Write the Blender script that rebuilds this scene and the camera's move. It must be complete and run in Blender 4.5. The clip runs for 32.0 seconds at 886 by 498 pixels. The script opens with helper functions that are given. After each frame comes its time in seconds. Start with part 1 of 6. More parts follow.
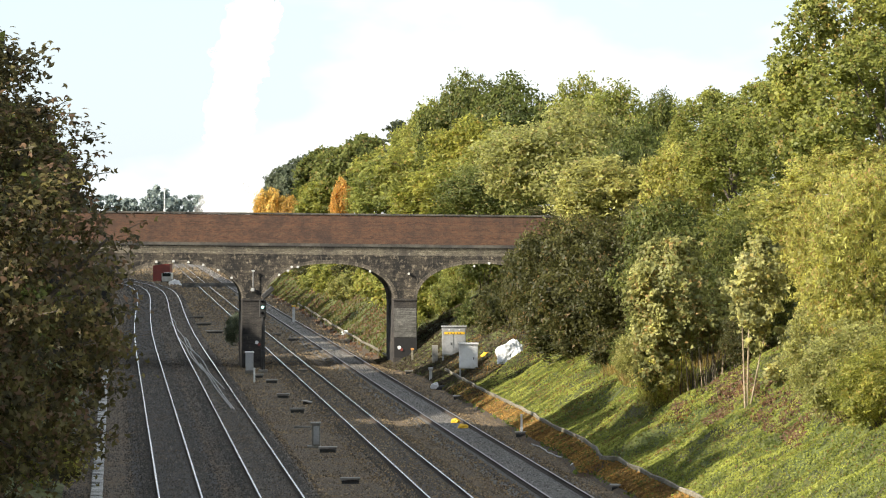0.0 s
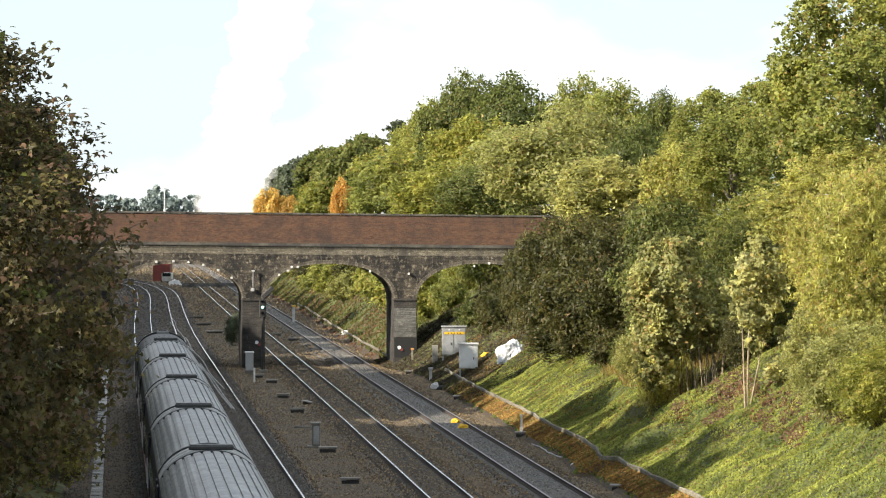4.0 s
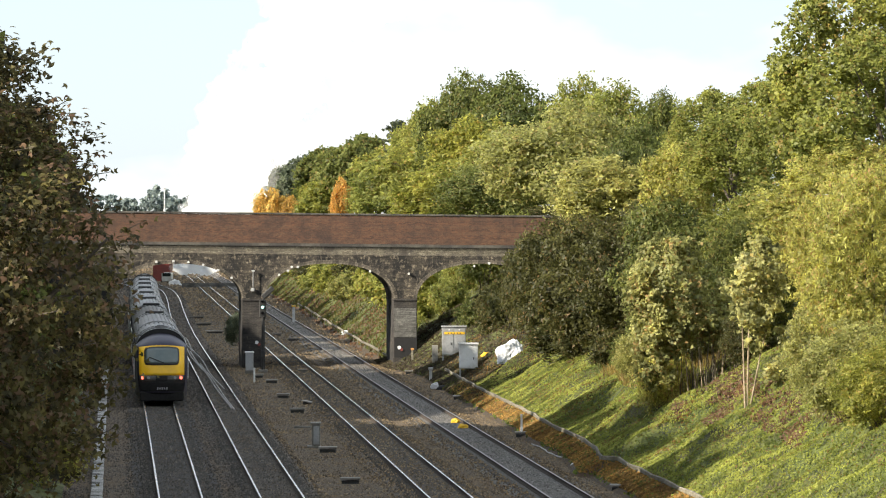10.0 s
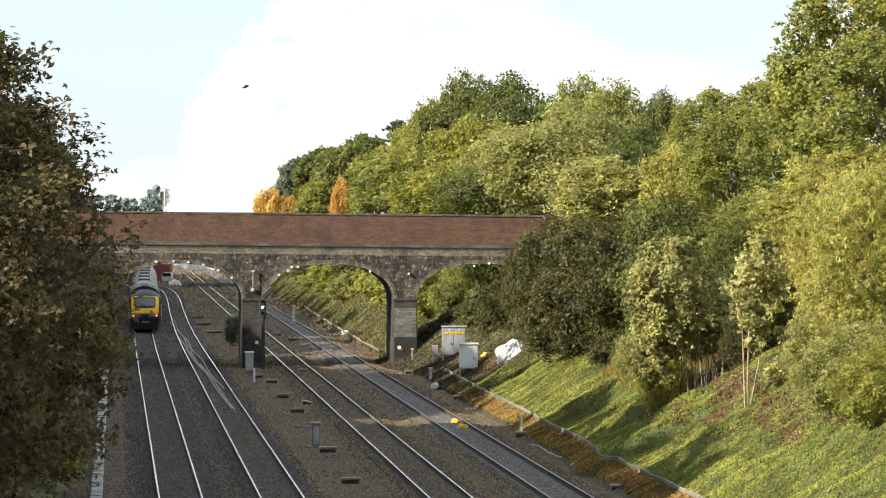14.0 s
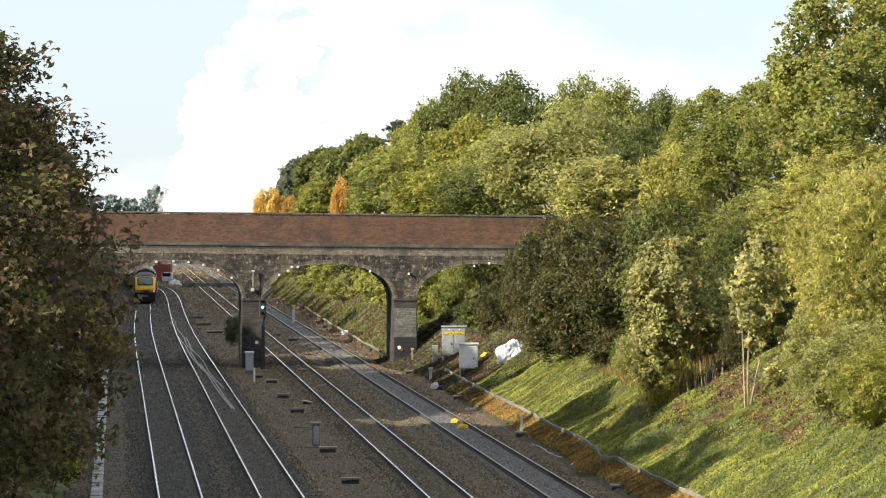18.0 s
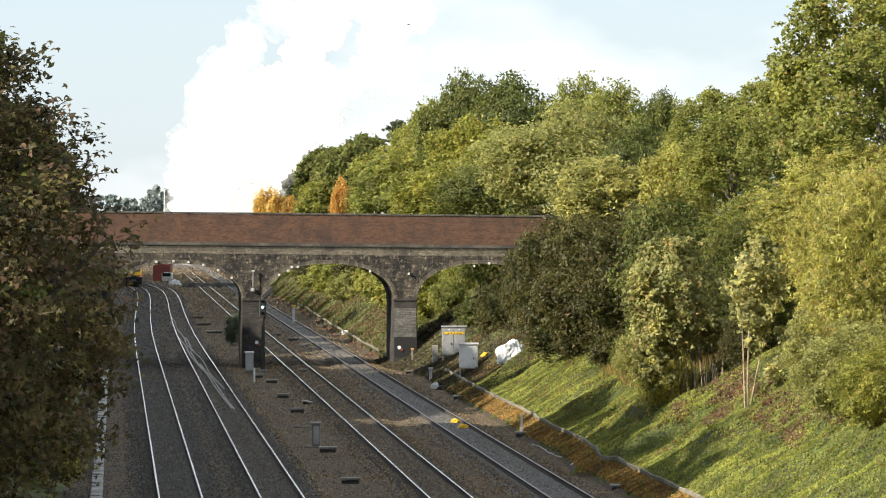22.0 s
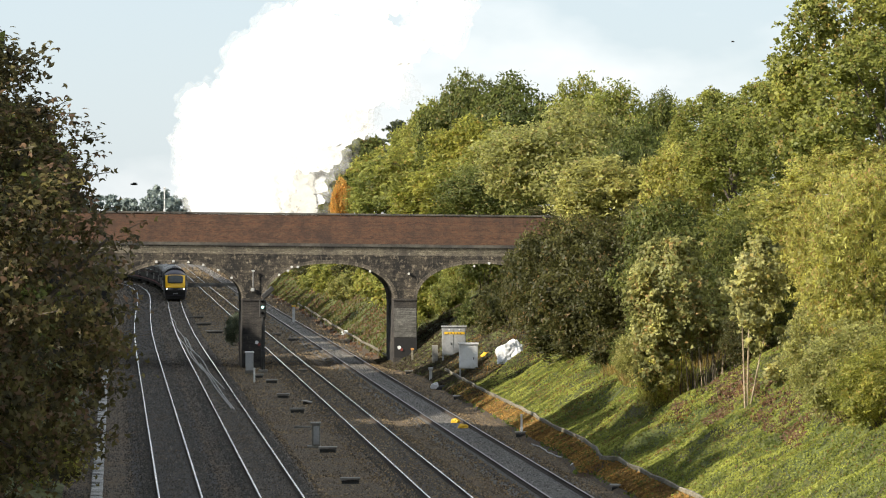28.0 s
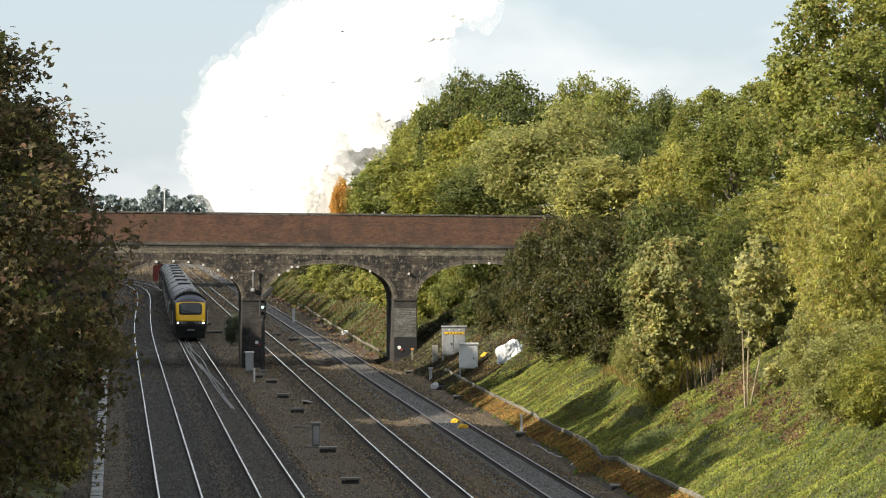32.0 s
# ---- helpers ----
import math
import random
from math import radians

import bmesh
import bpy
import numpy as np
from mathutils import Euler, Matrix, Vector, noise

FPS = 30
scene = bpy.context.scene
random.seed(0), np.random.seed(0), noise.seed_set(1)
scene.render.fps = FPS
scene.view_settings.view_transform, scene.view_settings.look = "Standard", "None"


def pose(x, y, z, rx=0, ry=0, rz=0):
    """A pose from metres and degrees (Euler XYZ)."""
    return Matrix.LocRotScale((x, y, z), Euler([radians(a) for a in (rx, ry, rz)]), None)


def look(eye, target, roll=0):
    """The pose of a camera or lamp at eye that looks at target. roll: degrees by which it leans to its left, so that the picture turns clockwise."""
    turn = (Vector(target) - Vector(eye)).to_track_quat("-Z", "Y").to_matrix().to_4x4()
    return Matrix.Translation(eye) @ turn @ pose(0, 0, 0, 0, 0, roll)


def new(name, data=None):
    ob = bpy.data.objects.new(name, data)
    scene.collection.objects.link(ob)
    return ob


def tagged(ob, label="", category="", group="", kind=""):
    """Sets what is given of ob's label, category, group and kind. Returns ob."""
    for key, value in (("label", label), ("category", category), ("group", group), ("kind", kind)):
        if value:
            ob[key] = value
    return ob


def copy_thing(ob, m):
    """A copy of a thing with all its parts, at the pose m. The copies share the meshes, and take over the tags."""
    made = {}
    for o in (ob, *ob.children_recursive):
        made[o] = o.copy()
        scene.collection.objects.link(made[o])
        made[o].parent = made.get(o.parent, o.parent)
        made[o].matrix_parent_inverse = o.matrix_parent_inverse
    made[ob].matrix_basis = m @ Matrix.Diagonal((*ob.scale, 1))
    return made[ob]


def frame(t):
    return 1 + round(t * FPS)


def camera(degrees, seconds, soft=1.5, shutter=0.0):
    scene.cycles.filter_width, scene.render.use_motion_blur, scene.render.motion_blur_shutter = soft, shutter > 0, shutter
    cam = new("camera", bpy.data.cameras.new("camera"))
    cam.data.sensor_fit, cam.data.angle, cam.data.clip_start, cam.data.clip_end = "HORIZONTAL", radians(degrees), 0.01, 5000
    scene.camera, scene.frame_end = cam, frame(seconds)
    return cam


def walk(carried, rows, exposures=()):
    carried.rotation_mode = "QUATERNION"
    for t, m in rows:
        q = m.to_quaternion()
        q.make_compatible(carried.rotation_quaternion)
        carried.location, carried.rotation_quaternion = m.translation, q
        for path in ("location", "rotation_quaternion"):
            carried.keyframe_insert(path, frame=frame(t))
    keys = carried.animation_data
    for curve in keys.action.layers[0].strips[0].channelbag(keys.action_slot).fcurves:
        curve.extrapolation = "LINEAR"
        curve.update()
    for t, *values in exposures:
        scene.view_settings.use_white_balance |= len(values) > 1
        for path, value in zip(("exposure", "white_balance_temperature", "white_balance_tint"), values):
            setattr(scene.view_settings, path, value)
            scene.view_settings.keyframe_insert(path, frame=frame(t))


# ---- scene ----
EYE = (0.0, 0.0, 9.7)
cam = camera(12.58, 32.0, soft=1.12)
STAND = look(EYE, (0.0, 7113.0, 9.7 - 53.0))
walk(cam, [(0.0, STAND), (32.0, STAND)],
     exposures=[(0.0, 1.05), (6.0, 1.07), (9.0, 1.05), (14.0, 1.02), (19.0, 0.95), (23.0, 0.85), (28.0, 0.77), (32.0, 0.66)])

# ---- light: low autumn sun from beyond the southern bank, broken white cloud ----
SUN_FROM = Vector((-0.78, -0.40, 0.47)).normalized()
sun_data = bpy.data.lights.new("sun", "SUN")
sun_data.energy, sun_data.angle, sun_data.color = 5.0, radians(0.8), (1.0, 0.91, 0.76)
sun = new("sun", sun_data)
sun.matrix_world = look(SUN_FROM * 300, (0, 0, 0))

SKY_SHIFT = (0.45, 0.12, 0.05)
world = bpy.data.worlds.new("sky")
scene.world = world
world.use_nodes = True
wn, wl = world.node_tree.nodes, world.node_tree.links
wn.clear()
w_out = wn.new("ShaderNodeOutputWorld")
sky = wn.new("ShaderNodeTexSky")
sky.sky_type, sky.sun_disc = "NISHITA", False
sky.ozone_density, sky.dust_density = 3.0, 0.5
sky.sun_elevation = math.asin(SUN_FROM.z)
sky.sun_rotation = math.atan2(SUN_FROM.x, SUN_FROM.y)
w_blue = wn.new("ShaderNodeBackground")
w_blue.inputs[1].default_value = 0.10
wl.new(sky.outputs[0], w_blue.inputs[0])
w_grey = wn.new("ShaderNodeBackground")
w_grey.inputs[0].default_value, w_grey.inputs[1].default_value = (0.79, 0.90, 1.0, 1), 0.53
w_cloud = wn.new("ShaderNodeBackground")
w_cloud.inputs[0].default_value, w_cloud.inputs[1].default_value = (1.0, 0.995, 0.975, 1), 0.74
w_tc = wn.new("ShaderNodeTexCoord")
w_map = wn.new("ShaderNodeMapping")
w_map.inputs["Scale"].default_value = (1.0, 1.0, 2.2)
w_map.inputs["Location"].default_value = SKY_SHIFT
w_noise = wn.new("ShaderNodeTexNoise")
w_noise.inputs["Scale"].default_value, w_noise.inputs["Detail"].default_value = 7.0, 6.0
w_noise.inputs["Roughness"].default_value = 0.5
w_ramp = wn.new("ShaderNodeValToRGB")
w_ramp.color_ramp.elements[0].position, w_ramp.color_ramp.elements[1].position = 0.47, 0.66
w_mix, w_thin = wn.new("ShaderNodeMixShader"), wn.new("ShaderNodeMixShader")
w_thin.inputs[0].default_value = 0.75
wl.new(w_tc.outputs["Generated"], w_map.inputs[0])
wl.new(w_map.outputs[0], w_noise.inputs["Vector"])
wl.new(w_noise.outputs[0], w_ramp.inputs[0])
wl.new(w_ramp.outputs[0], w_mix.inputs[0])
wl.new(w_blue.outputs[0], w_thin.inputs[1])
wl.new(w_grey.outputs[0], w_thin.inputs[2])
wl.new(w_thin.outputs[0], w_mix.inputs[1])
wl.new(w_cloud.outputs[0], w_mix.inputs[2])
wl.new(w_mix.outputs[0], w_out.inputs[0])


# ---- materials ----
def nodes_of(name):
    m = bpy.data.materials.new(name)
    m.use_nodes = True
    n, l = m.node_tree.nodes, m.node_tree.links
    return m, n, l, n["Principled BSDF"]


def noise_node(n, l, vec, scale, detail=4.0, rough=0.6):
    t = n.new("ShaderNodeTexNoise")
    t.inputs["Scale"].default_value, t.inputs["Detail"].default_value = scale, detail
    t.inputs["Roughness"].default_value = rough
    l.new(vec, t.inputs["Vector"])
    return t.outputs[0]


def ramp_node(n, l, fac, stops):
    r = n.new("ShaderNodeValToRGB")
    e = r.color_ramp.elements
    while len(e) < len(stops):
        e.new(0.5)
    for k, (p, c) in enumerate(stops):
        e[k].position, e[k].color = p, (*c, 1)
    l.new(fac, r.inputs[0])
    return r.outputs[0]


def mix_node(n, l, fac, a, b, mode="MIX"):
    x = n.new("ShaderNodeMix")
    x.data_type, x.blend_type = "RGBA", mode
    for sock, v in ((x.inputs[0], fac), (x.inputs[6], a), (x.inputs[7], b)):
        if hasattr(v, "is_linked"):
            l.new(v, sock)
        elif isinstance(v, tuple):
            sock.default_value = (*v, 1)
        else:
            sock.default_value = v
    return x.outputs[2]


def bump_node(n, l, height, strength, dist, bsdf):
    b = n.new("ShaderNodeBump")
    b.inputs["Strength"].default_value, b.inputs["Distance"].default_value = strength, dist
    l.new(height, b.inputs["Height"])
    l.new(b.outputs[0], bsdf.inputs["Normal"])


def mat(name, c1, c2, c3=None, big=0.4, fine=12.0, rough=0.85, bump=0.4, dist=0.02, metal=0.0, vary=0.0, hard=0.14):
    """Two colours by a fine noise, a third in large stains, relief from the fine one."""
    m, n, l, p = nodes_of(name)
    tc = n.new("ShaderNodeTexCoord").outputs["Object"]
    f = noise_node(n, l, tc, fine, 5.0, 0.7)
    col = ramp_node(n, l, f, [(0.5 - hard, c1), (0.5 + hard, c2)])
    if c3:
        s = noise_node(n, l, tc, big, 5.0, 0.65)
        k = ramp_node(n, l, s, [(0.45, (0, 0, 0)), (0.68, (1, 1, 1))])
        col = mix_node(n, l, k, col, c3)
    if vary:
        oi = n.new("ShaderNodeObjectInfo")
        v = ramp_node(n, l, oi.outputs["Random"], [(0, (1 - vary,) * 3), (1, (1 + vary,) * 3)])
        col = mix_node(n, l, 1.0, col, v, "MULTIPLY")
    l.new(col, p.inputs["Base Color"])
    p.inputs["Roughness"].default_value, p.inputs["Metallic"].default_value = rough, metal
    if bump:
        bump_node(n, l, f, bump, dist, p)
    return m


def glow(name, colour, strength):
    m, n, l, p = nodes_of(name)
    p.inputs["Base Color"].default_value = (*colour, 1)
    p.inputs["Emission Color"].default_value = (*colour, 1)
    p.inputs["Emission Strength"].default_value = strength
    return m


def leaf_mat(name, dark, light, autumn=None, share=0.12, thin=0.3, big=0.35, pure=0.9, speck=(0.62, 1.4)):
    """Leaves: each one its own shade, drifts of colour over the crown, some light through them."""
    soft = lambda c: c and tuple(pure * v + (1 - pure) * (0.3 * c[0] + 0.6 * c[1] + 0.1 * c[2]) for v in c)
    dark, light, autumn, thin = soft(dark), soft(light), soft(autumn), min(0.5, thin + 0.08)
    m, n, l, p = nodes_of(name)
    n.remove(p)
    out = [x for x in n if x.type == "OUTPUT_MATERIAL"][0]
    geo = n.new("ShaderNodeNewGeometry")
    tc = n.new("ShaderNodeTexCoord").outputs["Object"]
    isl = geo.outputs["Random Per Island"]
    s = noise_node(n, l, tc, big, 4.0, 0.6)
    col = mix_node(n, l, ramp_node(n, l, s, [(0.35, (0, 0, 0)), (0.65, (1, 1, 1))]), dark, light)
    v = ramp_node(n, l, isl, [(0.0, (speck[0],) * 3), (1.0, (speck[1],) * 3)])
    col = mix_node(n, l, 1.0, col, v, "MULTIPLY")
    s3 = noise_node(n, l, tc, 2.3, 3.0, 0.7)
    col = mix_node(n, l, 1.0, col, ramp_node(n, l, s3, [(0.34, (0.68, 0.70, 0.72)), (0.66, (1.32, 1.28, 1.1))]), "MULTIPLY")
    if autumn:
        a = n.new("ShaderNodeMath")
        a.operation = "FRACT"
        b = n.new("ShaderNodeMath")
        b.operation = "MULTIPLY"
        b.inputs[1].default_value = 37.7
        l.new(isl, b.inputs[0])
        l.new(b.outputs[0], a.inputs[0])
        s2 = noise_node(n, l, tc, 0.8, 2.0)
        add = n.new("ShaderNodeMath")
        add.operation = "MULTIPLY_ADD"
        add.inputs[1].default_value, add.inputs[2].default_value = 0.9, -0.45
        l.new(s2, add.inputs[0])
        su = n.new("ShaderNodeMath")
        su.operation = "ADD"
        l.new(a.outputs[0], su.inputs[0])
        l.new(add.outputs[0], su.inputs[1])
        k = ramp_node(n, l, su.outputs[0], [(max(0.01, 0.97 - share), (0, 0, 0)), (0.99, (1, 1, 1))])
        col = mix_node(n, l, k, col, autumn)
    oi = n.new("ShaderNodeObjectInfo")
    hv = ramp_node(n, l, oi.outputs["Random"], [(0, (1.10, 1.12, 1.03)), (1, (1.46, 1.40, 1.28))])
    col = mix_node(n, l, 1.0, col, hv, "MULTIPLY")
    d = n.new("ShaderNodeBsdfDiffuse")
    t = n.new("ShaderNodeBsdfTranslucent")
    g = n.new("ShaderNodeBsdfGlossy")
    g.inputs["Roughness"].default_value = 0.55
    g.inputs["Color"].default_value = (0.8, 0.82, 0.8, 1)
    l.new(col, d.inputs[0])
    l.new(col, t.inputs[0])
    mx, mg = n.new("ShaderNodeMixShader"), n.new("ShaderNodeMixShader")
    mx.inputs[0].default_value, mg.inputs[0].default_value = thin + 0.12, 0.02
    l.new(d.outputs[0], mx.inputs[1])
    l.new(t.outputs[0], mx.inputs[2])
    l.new(mx.outputs[0], mg.inputs[1])
    l.new(g.outputs[0], mg.inputs[2])
    l.new(mg.outputs[0], out.inputs[0])
    return m


def stone_mat(name, dark, light, brown, share):
    """Broken stones, each its own shade, rusted brown in drifts."""
    m, n, l, p = nodes_of(name)
    geo = n.new("ShaderNodeNewGeometry")
    tc = n.new("ShaderNodeTexCoord").outputs["Object"]
    col = ramp_node(n, l, geo.outputs["Random Per Island"], [(0.0, dark), (0.6, tuple((a + b) / 2 * 0.8 for a, b in zip(dark, light))), (1.0, light)])
    s = noise_node(n, l, tc, 0.3, 5.0, 0.7)
    k = ramp_node(n, l, s, [(0.62 - share * 0.5, (0, 0, 0)), (0.85 - share * 0.5, (1, 1, 1))])
    col = mix_node(n, l, k, col, mix_node(n, l, 1.0, col, brown, "MULTIPLY"))
    f = noise_node(n, l, tc, 25.0, 3.0)
    col = mix_node(n, l, 1.0, col, ramp_node(n, l, f, [(0.3, (0.8,) * 3), (0.7, (1.2,) * 3)]), "MULTIPLY")
    l.new(col, p.inputs["Base Color"])
    p.inputs["Roughness"].default_value = 0.85
    return m


def brick_mat(name, c1, c2, mortar, stain, pale, stain_at=(0.45, 0.62), bump=0.3, courses=0.25, patch=1.1, worn=0.56):
    """Brickwork at its true size on upright faces along x, with soot and washed-out patches."""
    m, n, l, p = nodes_of(name)
    tc = n.new("ShaderNodeTexCoord").outputs["Object"]
    sep, com = n.new("ShaderNodeSeparateXYZ"), n.new("ShaderNodeCombineXYZ")
    add = n.new("ShaderNodeMath")
    l.new(tc, sep.inputs[0])
    l.new(sep.outputs[0], add.inputs[0])
    l.new(sep.outputs[1], add.inputs[1])
    l.new(add.outputs[0], com.inputs[0])
    l.new(sep.outputs[2], com.inputs[1])
    b = n.new("ShaderNodeTexBrick")
    b.inputs["Color1"].default_value, b.inputs["Color2"].default_value = (*c1, 1), (*c2, 1)
    b.inputs["Mortar"].default_value = (*mortar, 1)
    b.inputs["Scale"].default_value = 1.0
    b.inputs["Brick Width"].default_value, b.inputs["Row Height"].default_value = 0.235, 0.078
    b.inputs["Mortar Size"].default_value = 0.010
    l.new(com.outputs[0], b.inputs["Vector"])
    s = noise_node(n, l, tc, 0.55, 6.0, 0.7)
    col = mix_node(n, l, ramp_node(n, l, s, [(stain_at[0], (0, 0, 0)), (stain_at[1], (1, 1, 1))]), b.outputs[0], stain)
    mp = n.new("ShaderNodeMapping")
    mp.inputs["Scale"].default_value = (1.1, 1.1, 0.8)
    l.new(tc, mp.inputs[0])
    s2 = noise_node(n, l, mp.outputs[0], patch, 6.0, 0.75)
    col = mix_node(n, l, ramp_node(n, l, s2, [(worn, (0, 0, 0)), (worn + 0.16, (1, 1, 1))]), col, pale)
    f = noise_node(n, l, tc, 9.0, 4.0)
    col = mix_node(n, l, 1.0, col, ramp_node(n, l, f, [(0.3, (0.75,) * 3), (0.7, (1.2,) * 3)]), "MULTIPLY")
    mc = n.new("ShaderNodeMapping")
    mc.inputs["Scale"].default_value = (0.5, 0.5, 6.0)
    l.new(tc, mc.inputs[0])
    s3 = noise_node(n, l, mc.outputs[0], 1.6, 4.0, 0.7)
    col = mix_node(n, l, 1.0, col, ramp_node(n, l, s3, [(0.32, (1 - courses,) * 3), (0.68, (1 + courses,) * 3)]), "MULTIPLY")
    l.new(col, p.inputs["Base Color"])
    p.inputs["Roughness"].default_value = 0.9
    bump_node(n, l, b.outputs[1], -bump, 0.01, p)
    return m


M = {}
M["brick_red"] = brick_mat("red parapet brick", (0.130, 0.056, 0.029), (0.066, 0.032, 0.019), (0.098, 0.066, 0.046), (0.046, 0.028, 0.022), (0.145, 0.084, 0.052), stain_at=(0.46, 0.68), courses=0.22, patch=0.7, worn=0.60)
M["brick_soot"] = brick_mat("sooty brick", (0.098, 0.080, 0.055), (0.040, 0.033, 0.025), (0.13, 0.108, 0.085), (0.013, 0.012, 0.011), (0.26, 0.215, 0.155), stain_at=(0.36, 0.56), courses=0.7, patch=3.4, worn=0.52)
M["brick_pale"] = brick_mat("pale weathered brick", (0.30, 0.26, 0.19), (0.17, 0.145, 0.11), (0.10, 0.09, 0.07), (0.09, 0.078, 0.065), (0.40, 0.36, 0.28), patch=3.0)
M["brick_black"] = brick_mat("blue-black pier brick", (0.044, 0.038, 0.033), (0.024, 0.022, 0.021), (0.065, 0.058, 0.050), (0.013, 0.012, 0.012), (0.095, 0.076, 0.058), patch=2.4, courses=0.5)
M["brick_grey"] = brick_mat("grey pier brick", (0.135, 0.130, 0.118), (0.085, 0.082, 0.075), (0.16, 0.155, 0.14), (0.055, 0.052, 0.048), (0.19, 0.18, 0.16), courses=0.5)
# dark brick, made darker still so the string course reads as shadow
M["coping"] = mat("dark coping brick", (0.026, 0.024, 0.023), (0.050, 0.046, 0.042), (0.11, 0.10, 0.08), big=0.8, fine=20, vary=0.25)
M["voussoir"] = mat("arch ring brick", (0.040, 0.034, 0.029), (0.110, 0.092, 0.072), (0.28, 0.24, 0.17), big=0.5, fine=9, vary=0.5)
M["render"] = mat("grey cement render", (0.17, 0.165, 0.15), (0.23, 0.22, 0.20), (0.12, 0.115, 0.10), big=1.2, fine=9)
M["black_panel"] = mat("black panel", (0.007, 0.007, 0.007), (0.013, 0.012, 0.012), fine=6, rough=0.7, bump=0.1)
M["ballast"] = mat("old ballast", (0.017, 0.012, 0.007), (0.145, 0.103, 0.055), (0.110, 0.070, 0.033), big=0.16, fine=7.0, bump=1.0, dist=0.08, hard=0.11)
M["bed_dark"] = mat("grey ballast bed", (0.013, 0.012, 0.011), (0.058, 0.055, 0.051), (0.032, 0.030, 0.028), big=0.3, fine=7.0, bump=0.9, dist=0.06, hard=0.12)
M["bed_mid"] = mat("brown-grey ballast bed", (0.022, 0.0175, 0.012), (0.105, 0.084, 0.060), (0.095, 0.070, 0.046), big=0.25, fine=7.0, bump=0.9, dist=0.06, hard=0.12)
M["bed_light"] = mat("pale grey new ballast", (0.048, 0.044, 0.039), (0.165, 0.156, 0.142), (0.104, 0.095, 0.083), big=0.3, fine=5.0, bump=1.0, dist=0.08, hard=0.10)
M["stone_grey"] = stone_mat("grey ballast stones", (0.017, 0.0145, 0.0115), (0.140, 0.124, 0.102), (1.25, 1.0, 0.74), 0.3)
M["stone_brown"] = stone_mat("brown ballast stones", (0.024, 0.018, 0.011), (0.245, 0.183, 0.107), (1.15, 1.0, 0.70), 0.4)
M["stone_pale"] = stone_mat("pale ballast stones", (0.044, 0.041, 0.037), (0.260, 0.247, 0.228), (1.12, 1.0, 0.85), 0.25)
M["sleeper"] = mat("concrete sleeper", (0.030, 0.027, 0.023), (0.062, 0.057, 0.050), fine=15)
M["sleeper_pale"] = mat("dusty concrete sleeper", (0.050, 0.047, 0.043), (0.105, 0.100, 0.092), fine=15)
M["rail_top"] = mat("polished rail head", (0.58, 0.57, 0.56), (0.70, 0.69, 0.68), fine=6, rough=0.25, bump=0.0, metal=1.0)
M["rail_dull"] = mat("dull rail head", (0.20, 0.19, 0.18), (0.30, 0.29, 0.28), fine=5, rough=0.42, bump=0.0, metal=1.0)
M["old_rail"] = mat("weathered loose rail", (0.20, 0.195, 0.19), (0.36, 0.355, 0.35), (0.08, 0.065, 0.055), big=0.4, fine=5, rough=0.4, bump=0.0, metal=0.3)
M["rail_rust"] = mat("rusty rail web", (0.030, 0.022, 0.017), (0.055, 0.040, 0.030), fine=10)
M["grass"] = mat("bank turf", (0.022, 0.030, 0.008), (0.125, 0.150, 0.030), (0.060, 0.046, 0.020), big=0.35, fine=1.6, rough=0.95, bump=1.0, dist=0.2)
M["soil"] = mat("rusty soil", (0.026, 0.021, 0.015), (0.078, 0.058, 0.036), (0.085, 0.048, 0.020), big=0.5, fine=6.0, rough=0.95, bump=1.0, dist=0.1)
M["blade"] = leaf_mat("grass blades", (0.040, 0.060, 0.012), (0.175, 0.215, 0.044), (0.16, 0.13, 0.05), 0.05, 0.42, 1.1, 1.0)
M["herb"] = leaf_mat("low herb leaves", (0.092, 0.117, 0.026), (0.345, 0.365, 0.088), (0.19, 0.115, 0.045), 0.07, 0.36, 0.55, 1.0, (0.85, 1.15))
M["far_blade"] = leaf_mat("rough far grass", (0.052, 0.06, 0.014), (0.122, 0.13, 0.03), (0.16, 0.10, 0.04), 0.2, 0.3, 0.15, 1.0)
M["rustweed"] = leaf_mat("rust-brown weeds", (0.085, 0.046, 0.016), (0.225, 0.125, 0.034), (0.11, 0.11, 0.03), 0.15, 0.3, 0.8, 1.0)
M["rustgrass"] = leaf_mat("tawny dead grass", (0.130, 0.070, 0.022), (0.360, 0.215, 0.062), (0.11, 0.11, 0.03), 0.08, 0.3, 0.8, 1.0)
M["tawny"] = leaf_mat("tall tawny grass", (0.180, 0.125, 0.045), (0.420, 0.300, 0.110), (0.20, 0.19, 0.05), 0.25, 0.35, 0.8, 1.0)
M["deadweed"] = leaf_mat("dead brown weeds", (0.020, 0.016, 0.010), (0.068, 0.050, 0.028), (0.075, 0.080, 0.025), 0.16, 0.25, 0.6)
M["bramble"] = leaf_mat("brown bracken", (0.066, 0.036, 0.022), (0.18, 0.094, 0.054), (0.18, 0.10, 0.05), 0.1, 0.3, 0.8)
M["oak"] = leaf_mat("oak leaves", (0.127, 0.155, 0.033), (0.280, 0.293, 0.059), (0.30, 0.22, 0.05), 0.08, 0.38, 0.3)
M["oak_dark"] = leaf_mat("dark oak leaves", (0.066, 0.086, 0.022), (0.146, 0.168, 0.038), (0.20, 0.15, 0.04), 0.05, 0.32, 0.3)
M["lime"] = leaf_mat("yellow-green leaves", (0.165, 0.185, 0.029), (0.317, 0.319, 0.053), (0.38, 0.28, 0.05), 0.10, 0.42, 0.4)
